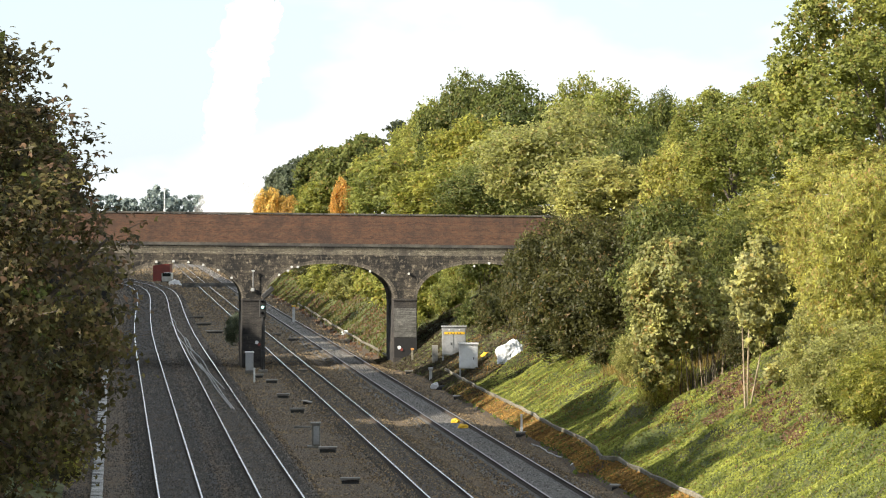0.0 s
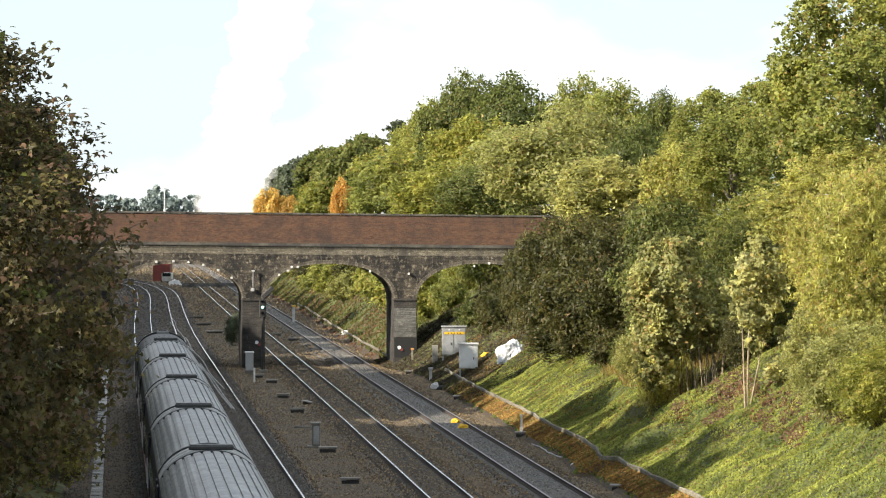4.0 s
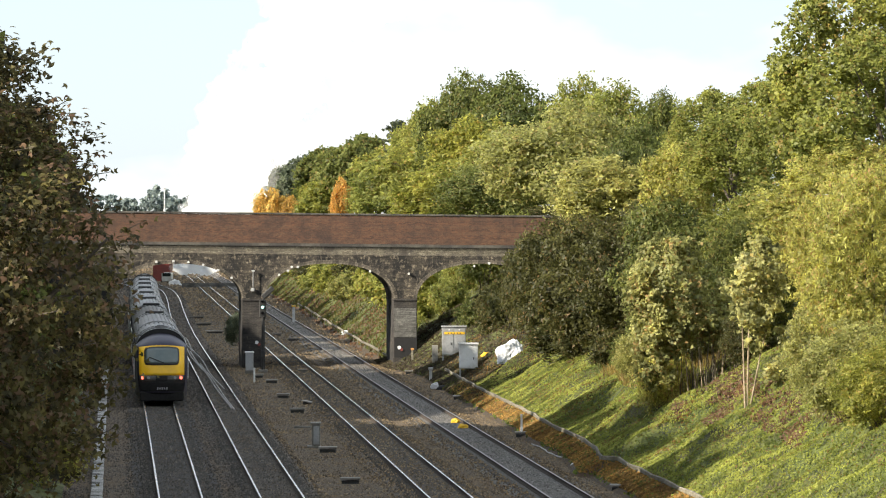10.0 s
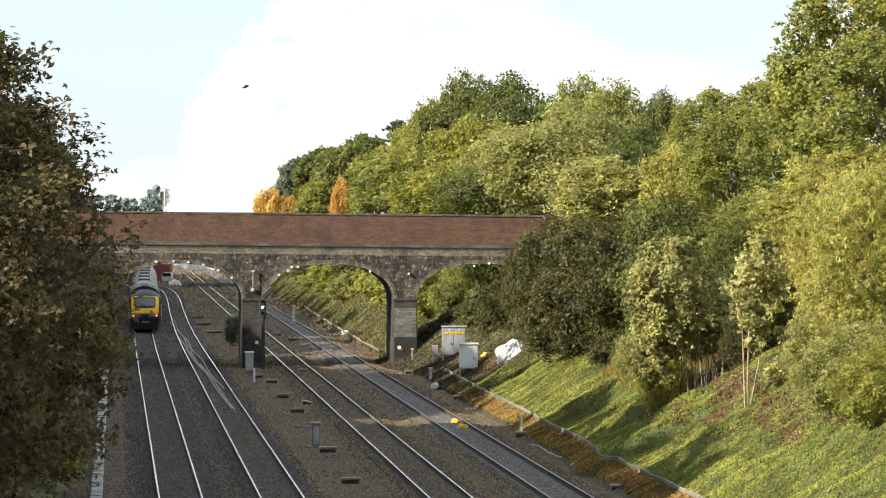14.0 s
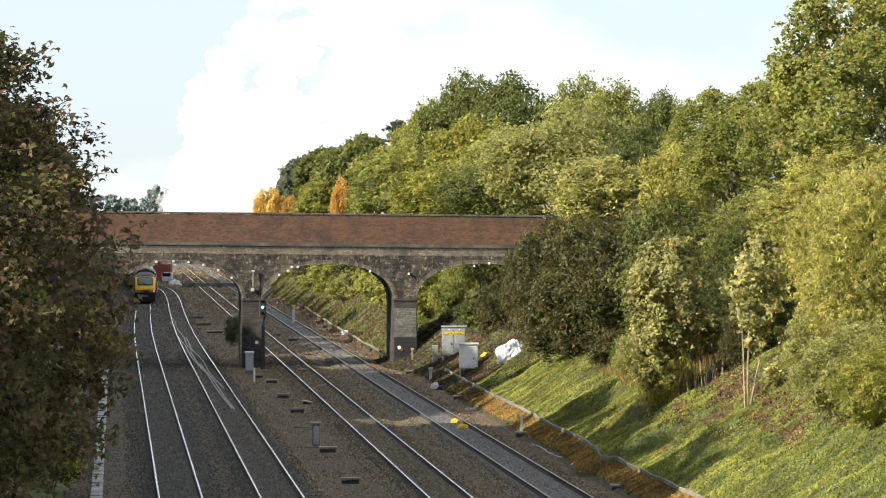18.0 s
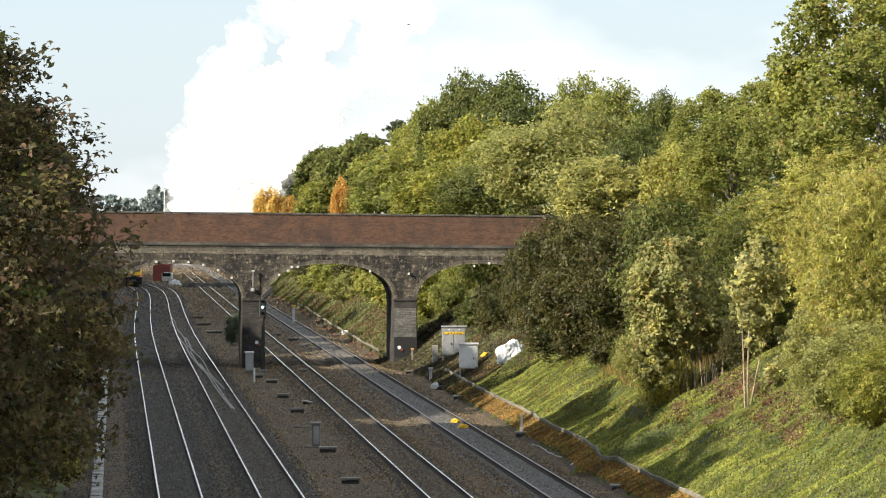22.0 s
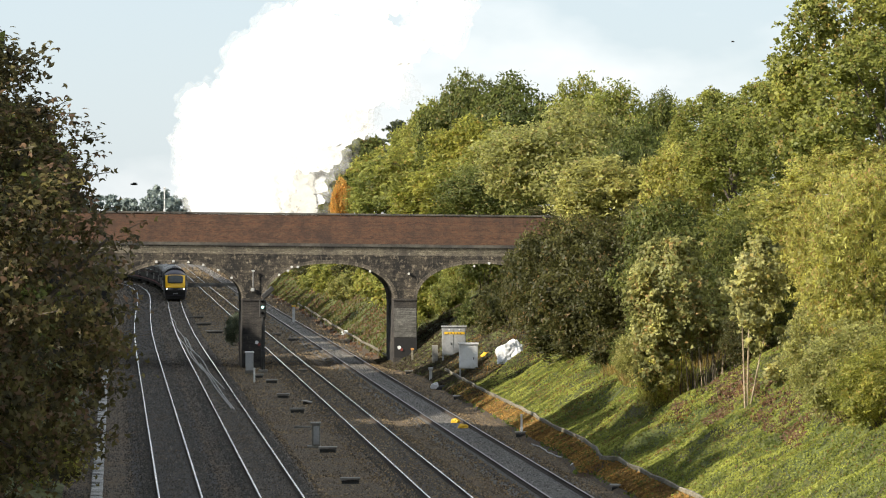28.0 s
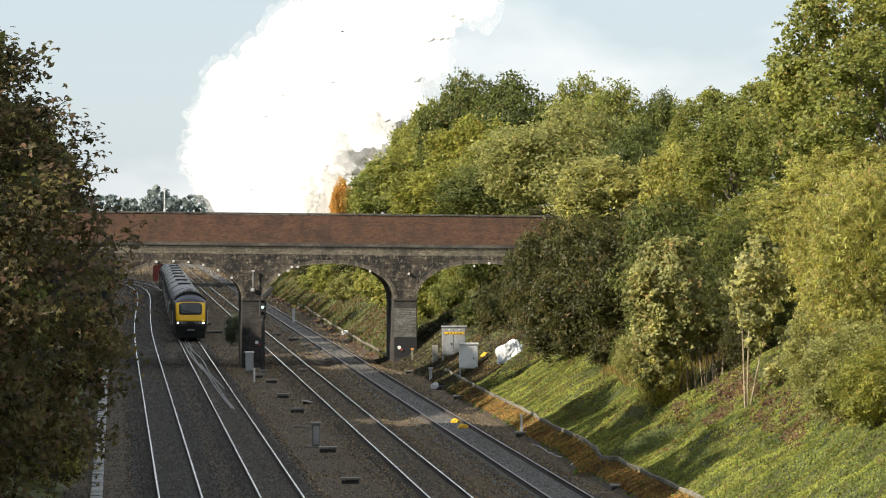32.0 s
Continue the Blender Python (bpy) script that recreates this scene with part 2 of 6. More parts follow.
M["willow"] = leaf_mat("golden-green willow leaves", (0.233, 0.239, 0.053), (0.421, 0.418, 0.103), (0.40, 0.28, 0.09), 0.16, 0.42, 0.5)
M["golden"] = leaf_mat("yellowing leaves", (0.250, 0.255, 0.057), (0.441, 0.429, 0.109), (0.48, 0.30, 0.11), 0.13, 0.42, 0.5)
M["sallow"] = leaf_mat("dull pale leaves", (0.190, 0.199, 0.057), (0.370, 0.370, 0.123), (0.32, 0.25, 0.08), 0.12, 0.4, 0.5)
M["bush"] = leaf_mat("bush leaves", (0.036, 0.041, 0.012), (0.088, 0.088, 0.023), (0.17, 0.11, 0.04), 0.05, 0.34, 0.5)
M["aspen"] = leaf_mat("grey-green aspen leaves", (0.167, 0.179, 0.069), (0.487, 0.482, 0.213), (0.46, 0.36, 0.10), 0.08, 0.38, 0.7)
M["hazel"] = leaf_mat("hazel leaves turning yellow", (0.145, 0.155, 0.052), (0.461, 0.448, 0.168), (0.44, 0.28, 0.10), 0.12, 0.36, 0.6)
M["orange"] = leaf_mat("orange autumn leaves", (0.34, 0.20, 0.05), (0.58, 0.38, 0.13), (0.30, 0.26, 0.07), 0.15, 0.4, 0.5, 1.0)
M["amber"] = leaf_mat("yellow autumn leaves", (0.40, 0.27, 0.07), (0.62, 0.46, 0.17), (0.30, 0.27, 0.08), 0.2, 0.4, 0.5, 1.0)
# needle colour lightened to carry the haze of the skyline cedar
M["cedar"] = leaf_mat("dark needles", (0.065, 0.084, 0.058), (0.130, 0.152, 0.105), None, 0.1, 0.25, 0.5)
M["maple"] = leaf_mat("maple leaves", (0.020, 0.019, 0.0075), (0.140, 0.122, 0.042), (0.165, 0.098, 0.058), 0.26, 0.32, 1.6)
# distance haze is put into this blue-green colour
M["far_wood"] = leaf_mat("woods leaves with haze in the colour", (0.165, 0.215, 0.242), (0.235, 0.287, 0.318), None, 0.1, 0.2, 0.05)
M["bark"] = mat("grey-brown bark", (0.055, 0.043, 0.032), (0.12, 0.098, 0.072), fine=9, bump=0.8, dist=0.04)
M["birch"] = mat("pale stems", (0.28, 0.215, 0.13), (0.44, 0.36, 0.25), (0.14, 0.10, 0.07), big=2.0, fine=7)
M["timber"] = mat("weathered grey timber", (0.115, 0.100, 0.072), (0.26, 0.235, 0.18), (0.10, 0.095, 0.06), big=1.0, fine=10, vary=0.25)
M["concrete"] = mat("weathered concrete", (0.19, 0.18, 0.16), (0.30, 0.29, 0.26), (0.13, 0.12, 0.10), big=1.4, fine=12, vary=0.25)
M["trough"] = mat("mottled grey trough lid", (0.16, 0.158, 0.15), (0.52, 0.52, 0.51), (0.12, 0.115, 0.10), big=1.8, fine=5, vary=0.15, hard=0.07)
M["pale_concrete"] = mat("pale concrete", (0.42, 0.42, 0.41), (0.58, 0.58, 0.57), (0.22, 0.21, 0.19), big=1.3, fine=10, vary=0.15)
M["grey_steel"] = mat("grey painted steel", (0.30, 0.305, 0.305), (0.38, 0.385, 0.385), (0.21, 0.205, 0.19), big=1.3, fine=10, rough=0.5, bump=0.05)
M["light_steel"] = mat("pale grey painted steel", (0.46, 0.47, 0.46), (0.56, 0.57, 0.56), (0.38, 0.37, 0.33), big=1.3, fine=10, rough=0.5, bump=0.05)
M["white_steel"] = mat("white painted steel", (0.72, 0.72, 0.71), (0.80, 0.80, 0.79), (0.50, 0.49, 0.46), big=1.2, fine=10, rough=0.5, bump=0.05)
M["dark_steel"] = mat("dark steel", (0.020, 0.020, 0.020), (0.040, 0.038, 0.036), fine=10, rough=0.55, bump=0.1)
M["white_bag"] = mat("white woven sack", (0.56, 0.57, 0.58), (0.72, 0.73, 0.74), fine=4, rough=0.6, bump=0.5, dist=0.05)
M["yellow"] = mat("yellow plastic", (0.72, 0.42, 0.02), (0.80, 0.50, 0.03), fine=8, rough=0.5, bump=0.1)
M["orange_net"] = mat("faded orange plastic", (0.42, 0.20, 0.06), (0.52, 0.26, 0.09), fine=8, rough=0.6, bump=0.1)
M["red_paint"] = mat("faded red paint", (0.18, 0.034, 0.026), (0.24, 0.052, 0.038), (0.14, 0.034, 0.03), big=0.8, fine=8, rough=0.6, bump=0.1)
M["train_blue"] = mat("dark blue train paint", (0.011, 0.009, 0.030), (0.016, 0.013, 0.040), (0.030, 0.026, 0.040), big=0.7, fine=5, rough=0.5, bump=0.0)
M["train_yellow"] = mat("warning yellow paint", (0.93, 0.52, 0.010), (0.97, 0.57, 0.014), (0.80, 0.46, 0.03), big=0.9, fine=6, rough=0.38, bump=0.0)
M["train_roof"] = mat("grimy grey roof", (0.090, 0.090, 0.088), (0.205, 0.205, 0.200), (0.27, 0.27, 0.262), big=0.8, fine=5, rough=0.45, bump=0.1)
M["roof_dark"] = mat("black roof grime", (0.022, 0.022, 0.022), (0.045, 0.045, 0.044), fine=7, rough=0.55, bump=0.1)
M["roof_pale"] = mat("pale worn roof edge", (0.45, 0.45, 0.44), (0.58, 0.58, 0.57), fine=7, rough=0.4, bump=0.0)
M["train_black"] = mat("black underframe", (0.006, 0.006, 0.006), (0.014, 0.013, 0.012), fine=8, rough=0.95, bump=0.2)
M["pink"] = mat("pink livery stripe", (0.20, 0.03, 0.06), (0.27, 0.05, 0.085), fine=5, rough=0.4, bump=0.0)
M["silver_mark"] = mat("silver lettering", (0.24, 0.24, 0.25), (0.32, 0.32, 0.33), fine=8, rough=0.4, bump=0.0)
M["lamp_panel"] = mat("grimy lamp panel", (0.055, 0.052, 0.052), (0.120, 0.112, 0.105), fine=3, rough=0.5, bump=0.0)
M["steel_wheel"] = mat("wheel steel", (0.10, 0.09, 0.08), (0.16, 0.15, 0.14), fine=10, rough=0.45, metal=0.8)
M["glass"] = mat("dark train glass", (0.012, 0.016, 0.018), (0.016, 0.020, 0.022), fine=3, rough=0.06, bump=0.0)
# pale base colour stands in for the reflection in the glass
M["screen"] = mat("windscreen glass", (0.10, 0.13, 0.13), (0.13, 0.16, 0.155), fine=1, rough=0.08, bump=0.0)
M["bird"] = mat("dark bird feathers", (0.020, 0.018, 0.016), (0.040, 0.036, 0.032), fine=20, rough=0.8)
M["red_lamp"] = glow("red tail lamp", (1.0, 0.13, 0.08), 1.9)
M["white_lamp"] = glow("white head lamp", (1.0, 0.97, 0.90), 6.0)
M["dim_lamp"] = glow("dim white head lamp", (1.0, 0.95, 0.85), 2.2)
# same glass again, its shade put into a darker base colour
M["screen_dark"] = mat("windscreen glass with shade in the colour", (0.030, 0.036, 0.036), (0.050, 0.056, 0.052), fine=1, rough=0.10, bump=0.0)
M["green_lamp"] = glow("green signal lamp", (0.45, 1.0, 0.86), 2.4)


def steam_mat(name, c1, c2, veil=0.0):
    """Vapour: soft white, with a little of the light passing through. veil: how dense the thin kind is where it is thickest."""
    m, n, l, p = nodes_of(name)
    out = [x for x in n if x.type == "OUTPUT_MATERIAL"][0]
    n.remove(p)
    col = ramp_node(n, l, noise_node(n, l, n.new("ShaderNodeTexCoord").outputs["Object"], 1.7, 5.0, 0.6), [(0.3, c1), (0.7, c2)])
    dif, thr, body = n.new("ShaderNodeBsdfDiffuse"), n.new("ShaderNodeBsdfTranslucent"), n.new("ShaderNodeMixShader")
    l.new(col, dif.inputs[0])
    l.new(col, thr.inputs[0])
    body.inputs[0].default_value = 0.25
    l.new(dif.outputs[0], body.inputs[1])
    l.new(thr.outputs[0], body.inputs[2])
    if not veil:
        l.new(body.outputs[0], out.inputs[0])
        return m
    gap, clear = noise_node(n, l, n.new("ShaderNodeTexCoord").outputs["Object"], 2.2, 6.0, 0.65), n.new("ShaderNodeBsdfTransparent")
    through_it = n.new("ShaderNodeMixShader")
    l.new(ramp_node(n, l, gap, [(0.36, (veil * 0.12,) * 3), (0.64, (veil,) * 3)]), through_it.inputs[0])
    l.new(clear.outputs[0], through_it.inputs[1])
    l.new(body.outputs[0], through_it.inputs[2])
    l.new(through_it.outputs[0], out.inputs[0])
    return m


M["steam"] = steam_mat("white steam", (0.97, 0.97, 0.97), (0.985, 0.985, 0.985))
M["smoke"] = steam_mat("grey-brown smoke", (0.66, 0.65, 0.62), (0.86, 0.845, 0.81))
M["steam_veil"] = steam_mat("thin white steam", (0.97, 0.97, 0.97), (0.985, 0.985, 0.985), 0.30)
M["smoke_veil"] = steam_mat("thin grey-brown smoke", (0.42, 0.41, 0.39), (0.58, 0.57, 0.55), 0.24)


# ---- building helpers ----
def part(name, data, material, parent=None, label="", at=None):
    """One mesh object from a bmesh or a mesh, under a thing or a part."""
    if isinstance(data, bmesh.types.BMesh):
        me = bpy.data.meshes.new(name)
        data.to_mesh(me)
        data.free()
    else:
        me = data
    if material and not me.materials:
        me.materials.append(material)
    ob = new(name, me)
    ob.parent = parent
    if at is not None:
        ob.matrix_basis = at
    if label:
        ob["label"] = label
    return ob


def thing(name, label, category, at=None, group="", kind=""):
    e = new(name)
    e.empty_display_size = 0.2
    if at is not None:
        e.matrix_basis = at
    return tagged(e, label, category, group, kind)


def add_box(bm, c, s, rot=None):
    m = Matrix.Translation(c) @ (rot or Matrix()) @ Matrix.Diagonal((*s, 1))
    return bmesh.ops.create_cube(bm, size=1.0, matrix=m)


def box(c, s, bevel=0.0, rot=None):
    bm = bmesh.new()
    add_box(bm, c, s, rot)
    if bevel:
        bmesh.ops.bevel(bm, geom=bm.edges[:], offset=bevel, segments=1, affect="EDGES")
    return bm


def add_cyl(bm, a, b, r1, r2=None, seg=10):
    a, b = Vector(a), Vector(b)
    d = b - a
    m = Matrix.Translation((a + b) / 2) @ d.to_track_quat("Z", "Y").to_matrix().to_4x4()
    bmesh.ops.create_cone(bm, cap_ends=True, segments=seg, radius1=r1, radius2=r1 if r2 is None else r2, depth=d.length, matrix=m)


def cyl(a, b, r1, r2=None, seg=10):
    bm = bmesh.new()
    add_cyl(bm, a, b, r1, r2, seg)
    return bm


def grid_mesh(name, pts, smooth=True):
    """A sheet from an array of points (rows, columns, 3)."""
    r, c = pts.shape[:2]
    me = bpy.data.meshes.new(name)
    i = np.arange(r * c).reshape(r, c)
    f = np.stack([i[:-1, :-1], i[:-1, 1:], i[1:, 1:], i[1:, :-1]], -1).reshape(-1, 4)
    quads(me, pts.reshape(-1, 3), f)
    if smooth:
        me.polygons.foreach_set("use_smooth", np.ones(len(me.polygons), bool))
    return me


def quads(me, v, f):
    k = f.shape[1]
    me.vertices.add(len(v))
    me.vertices.foreach_set("co", np.asarray(v, np.float32).ravel())
    me.loops.add(f.size)
    me.loops.foreach_set("vertex_index", f.astype(np.int32).ravel())
    me.polygons.add(len(f))
    me.polygons.foreach_set("loop_start", np.arange(0, f.size, k, dtype=np.int32))
    me.polygons.foreach_set("loop_total", np.full(len(f), k, np.int32))
    me.update(calc_edges=True)
    me.validate()


def prism(profile, y0, y1, x=0.0):
    """A closed (x, z) outline drawn out along y."""
    bm = bmesh.new()
    a = [bm.verts.new((px + x, y0, pz)) for px, pz in profile]
    b = [bm.verts.new((px + x, y1, pz)) for px, pz in profile]
    k = len(profile)
    for j in range(k):
        bm.faces.new((a[j], a[(j + 1) % k], b[(j + 1) % k], b[j]))
    bm.faces.new(a[::-1])
    bm.faces.new(b)
    bmesh.ops.recalc_face_normals(bm, faces=bm.faces[:])
    return bm


def unit(v):
    return v / np.maximum(np.linalg.norm(v, axis=-1, keepdims=True), 1e-9)


def leaves_mesh(name, pos, nor, size, rng, long=1.5, shape="leaf"):
    """Small bent leaves at the given places, facing roughly along the given normals."""
    k = len(pos)
    nor = unit(nor)
    up = unit(rng.normal(size=(k, 3)))
    a = unit(np.cross(nor, up))
    b = np.cross(nor, a)
    size = np.broadcast_to(size, (k,))[:, None] * rng.uniform(0.7, 1.3, (k, 1))
    if shape == "maple":
        ang = np.radians([-90, -30, 12, 48, 90, 132, 168, 210])
        rad = np.array([0.3, 0.5, 1.0, 0.5, 1.15, 0.5, 1.0, 0.5])
        droop = np.array([0.0, 0.05, 0.3, 0, 0.35, 0, 0.3, 0.05])
        v = pos[:, None] + 0.5 * size[:, None] * (a[:, None] * (np.cos(ang) * rad)[None, :, None] + b[:, None] * (np.sin(ang) * rad)[None, :, None]
                                                    - nor[:, None] * droop[None, :, None])
        f = np.arange(k * 8).reshape(k, 8)
    elif shape == "tri":
        fold = rng.uniform(-0.3, 0.3, (k, 1)) * size
        v = np.stack([pos - b * size * 0.6 - a * size * 0.5, pos - b * size * 0.4 + a * size * 0.6, pos + b * size * 0.75 * long + nor * fold], 1)
        f = np.arange(k * 3).reshape(k, 3)
    elif shape == "blade":
        lean = rng.normal(size=(k, 3)) * np.array([0.35, 0.35, 0]) + np.array([0.05, -0.05, 1.0])
        side = unit(np.column_stack([rng.uniform(0.5, 1, k), rng.uniform(-0.6, 0.6, k), np.zeros(k)]))
        v = np.stack([pos - side * size * 0.16, pos + side * size * 0.16, pos + lean * size * long * 0.5], 1)
        f = np.arange(k * 3).reshape(k, 3)
    else:
        fold = rng.uniform(0.1, 0.45, (k, 1)) * size
        v = np.stack([pos - b * size * 0.5 * long, pos + a * size * 0.5 + nor * fold, pos + b * size * 0.5 * long - nor * fold * 0.5, pos - a * size * 0.5 + nor * fold], 1)
        f = np.arange(k * 4).reshape(k, 4)
    me = bpy.data.meshes.new(name)
    quads(me, v.reshape(-1, 3), f)
    return me


def lobes_of(rng, count, radii, lo=-0.45, rmin=0.22, rmax=0.38, flat=1.0):
    """Uneven clumps over an egg-shaped crown: rows of centre and radius."""
    d = unit(rng.normal(size=(count * 3, 3)))
    d = d[d[:, 2] > lo][:count]
    push = rng.uniform(0.62, 0.92, (len(d), 1))
    c = d * push * np.array(radii)
    r = rng.uniform(rmin, rmax, len(d)) * min(radii[0], radii[1]) * flat
    return np.column_stack([c, r])


def crown_points(rng, lobes, count, inner=0.15, per=13, spread=0.24):
    """Leaves in sprays: each lobe carries many small tilted sprays, each spray a handful of leaves."""
    w = lobes[:, 3] ** 2
    n = max(8, count // per)
    i = rng.choice(len(lobes), n, p=w / w.sum())
    d = unit(rng.normal(size=(n, 3)) + np.array([0, 0, 0.25]))
    r = lobes[i, 3][:, None]
    deep = rng.random((n, 1)) < inner
    rad = np.where(deep, rng.uniform(0.2, 0.75, (n, 1)), rng.uniform(0.62, 1.08, (n, 1)))
    c = lobes[i, :3] + d * r * rad * np.array([1, 1, 0.9])
    out = unit(lobes[i, :3] * np.array([1, 1, 0.4]) + 1e-6)
    face = unit(d + 0.4 * out + rng.normal(size=(n, 3)) * 0.6 + np.array([0, 0, 0.2]))
    k = rng.integers(0, n, count)
    size = (r * spread * rng.uniform(0.6, 1.5, (n, 1)))[k]
    off = rng.normal(size=(count, 3)) * size
    off -= face[k] * np.sum(off * face[k], axis=1, keepdims=True) * 0.65
    pos = c[k] + off - np.array([0, 0, 0.25]) * np.abs(off)
    nor = face[k] + rng.normal(size=(count, 3)) * 0.42
    return pos, nor


def wand_points(rng, lobes, count, per=16, reach=1.1):
    """Leaves strung along thin arching wands that spring up and out of each lobe."""
    w = lobes[:, 3] ** 2
    n = max(8, count // per)
    i = rng.choice(len(lobes), n, p=w / w.sum())
    d = unit(rng.normal(size=(n, 3)) + np.array([0, 0, 0.35]))
    r = lobes[i, 3][:, None]
    c = lobes[i, :3] + d * r * rng.uniform(0.35, 0.95, (n, 1))
    way = unit(d * np.array([1, 1, 0.6]) + np.array([0, 0, 0.75]) + rng.normal(size=(n, 3)) * 0.35)
    k = rng.integers(0, n, count)
    f = rng.random((count, 1))
    long = (r * reach * rng.uniform(0.4, 1.0, (n, 1)))[k]
    pos = c[k] + way[k] * long * f - np.array([0, 0, 0.45]) * long * f * f + rng.normal(size=(count, 3)) * 0.045
    nor = d[k] + rng.normal(size=(count, 3)) * 0.6
    return pos, nor


def limbs(bm, rng, base, top, r, ends, bend=0.4):
    """A tapered trunk from base to top, with limbs to the given ends."""
    base, top = Vector(base), Vector(top)
    prev, k = base, 5
    pts = [base]
    for j in range(1, k + 1):
        p = base.lerp(top, j / k) + Vector((rng.uniform(-1, 1), rng.uniform(-1, 1), 0)) * bend * 0.3
        add_cyl(bm, prev, p, r * (1 - 0.75 * (j - 1) / k), r * (1 - 0.75 * j / k), 9)
        prev = p
        pts.append(p)
    for e in ends:
        e = Vector(e)
        j = int(rng.integers(2, k))
        s = pts[j]
        mid = s.lerp(e, 0.5) + Vector((0, 0, (e - s).length * 0.12))
        rr = r * 0.38
        add_cyl(bm, s, mid, rr, rr * 0.6, 7)
        add_cyl(bm, mid, e, rr * 0.6, rr * 0.2, 6)


def rng_of(k):
    return np.random.default_rng(k)


# ---- the line of the railway: y runs along the view, rail tops at z = 0 ----
def drift(y):
    """How far the two main tracks swing off their straight line in the distance."""
    y = np.asarray(y, float)
    near = np.interp(y, [300, 340, 380, 426, 460, 486, 515, 543, 560, 575, 600], [0, 0.08, 0.3, 0.65, 0.98, 1.2, 1.35, 1.25, 0.98, 0.6, -0.3])
    e = np.maximum(y - 600, 0)
    return near - 0.045 * e - 0.0006 * e * e


def track_x(k, y):
    y = np.asarray(y, float)
    if k < 2:
        return (-9.9, -6.35)[k] - 0.0815 * (y - 149.3) + drift(y)
    return (-0.45, 3.75)[k - 2] - 0.079 * (y - 149.3)


def left_toe(y):
    return track_x(0, y) - 4.2


def right_toe(y):
    return track_x(3, y) + np.interp(y, [120, 136, 149, 155, 155.6, 159, 162.7, 170, 180, 193, 220, 254, 272, 350, 430], [3.7, 3.6, 3.5, 3.53, 2.95, 3.25, 3.52, 3.8, 3.65, 3.9, 3.9, 4.3, 2.7, 3.0, 3.8])


def slope_z(d):
    """Height of the planted bank at d metres up from the timber edging."""
    d = np.asarray(d, float)
    return np.interp(d, [-1.2, -0.7, 0.0, 1.5, 13.0, 15.0, 400.0], [-0.30, -0.02, 0.32, 1.2, 8.1, 8.5, 8.6])


def lump(x, y, s):
    return noise.noise(Vector((x * s, y * s, 3.1)))


def bank_z(x, y):
    """Ground height on the planted side."""
    d = x - float(right_toe(y))
    z = float(slope_z(d)) - float(np.interp(y, [262, 290], [0, 0.55])) * max(0.0, 1 - abs(d) / 2.5)
    w = min(1.0, max(0.0, d / 2.0)) * (1.0 if d < 16 else 0.4)
    return z + w * (0.50 * lump(x, y, 0.16) + 0.48 * lump(x, y, 0.36) + 0.22 * lump(x, y, 1.0))


# ---- ground: one sheet from behind the camera to the horizon ----
def build_ground():
    ys = np.concatenate([[-400, -250, -150, -80, -30], np.arange(0, 100, 5), np.arange(100, 300, 1.25), np.arange(300, 640, 4), np.arange(640, 1000, 20), [1100, 1300, 1700, 2500, 5000]])
    left = np.array([-3000, -600, -150, -60, -40, -30, -24, -19, -16, -14, -12, -10, -8, -6, -4, -2, -1, 0])
    right = np.concatenate([[-1.2, -0.6, 0.0], np.arange(0.4, 6, 0.4), np.arange(6, 17, 0.8), [18, 22, 28, 40, 70, 150, 600, 3000]])
    mid = np.linspace(0, 1, 16)[1:-1]
    pts, kinds = [], None
    for y in ys:
        yc = min(y, 1000)
        lt, rt = float(left_toe(yc)), float(right_toe(yc))
        rm = rt - 1.2
        row = []
        for d in left:
            z = float(np.interp(-d, [0, 1.2, 12, 15, 4000], [-0.32, 0.1, 7.0, 7.6, 8.0]))
            row.append((lt + d, y, z + (0.35 * lump(lt + d, y, 0.2) if -40 < d < -1.2 else 0)))
        for f in mid:
            row.append((lt + (rm - lt) * f, y, -0.30 + 0.05 * lump(lt + (rm - lt) * f, y, 0.6)))
        for j, d in enumerate(right):
            row.append((rt + d, y, bank_z(rt + d, y)))
        pts.append(row)
    pts = np.array(pts)
    me = grid_mesh("ground", pts)
    for m in ("ballast", "grass", "soil"):
        me.materials.append(M[m])
    nl, nm, cols = len(left), len(mid), pts.shape[1] - 1
    col = np.arange(cols)
    kind = np.where(col < nl - 1, 1, np.where(col < nl + nm, 0, np.where(col <= nl + nm + 1, 2, 1)))
    me.polygons.foreach_set("material_index", np.tile(kind, len(ys) - 1).astype(np.int32))
    ob = part("ground", me, None)
    tagged(ob, "railway cutting with brown ballast floor and grassy banks", "ground", kind="structure")


build_ground()


def ribbon(name, k, y0, y1, offs, zs, material, label="", step=3.0, parent=None):
    """A strip with a section (offset from the track's centre, height), swept along track k."""
    ys = np.arange(y0, y1 + step, step)
    cx = track_x(k, ys)
    pts = np.stack([np.stack([cx + o, ys, np.full_like(ys, z)], -1) for o, z in zip(offs, zs)], 1)
    ob = part(name, grid_mesh(name, pts, smooth=False), material, parent)
    return ob


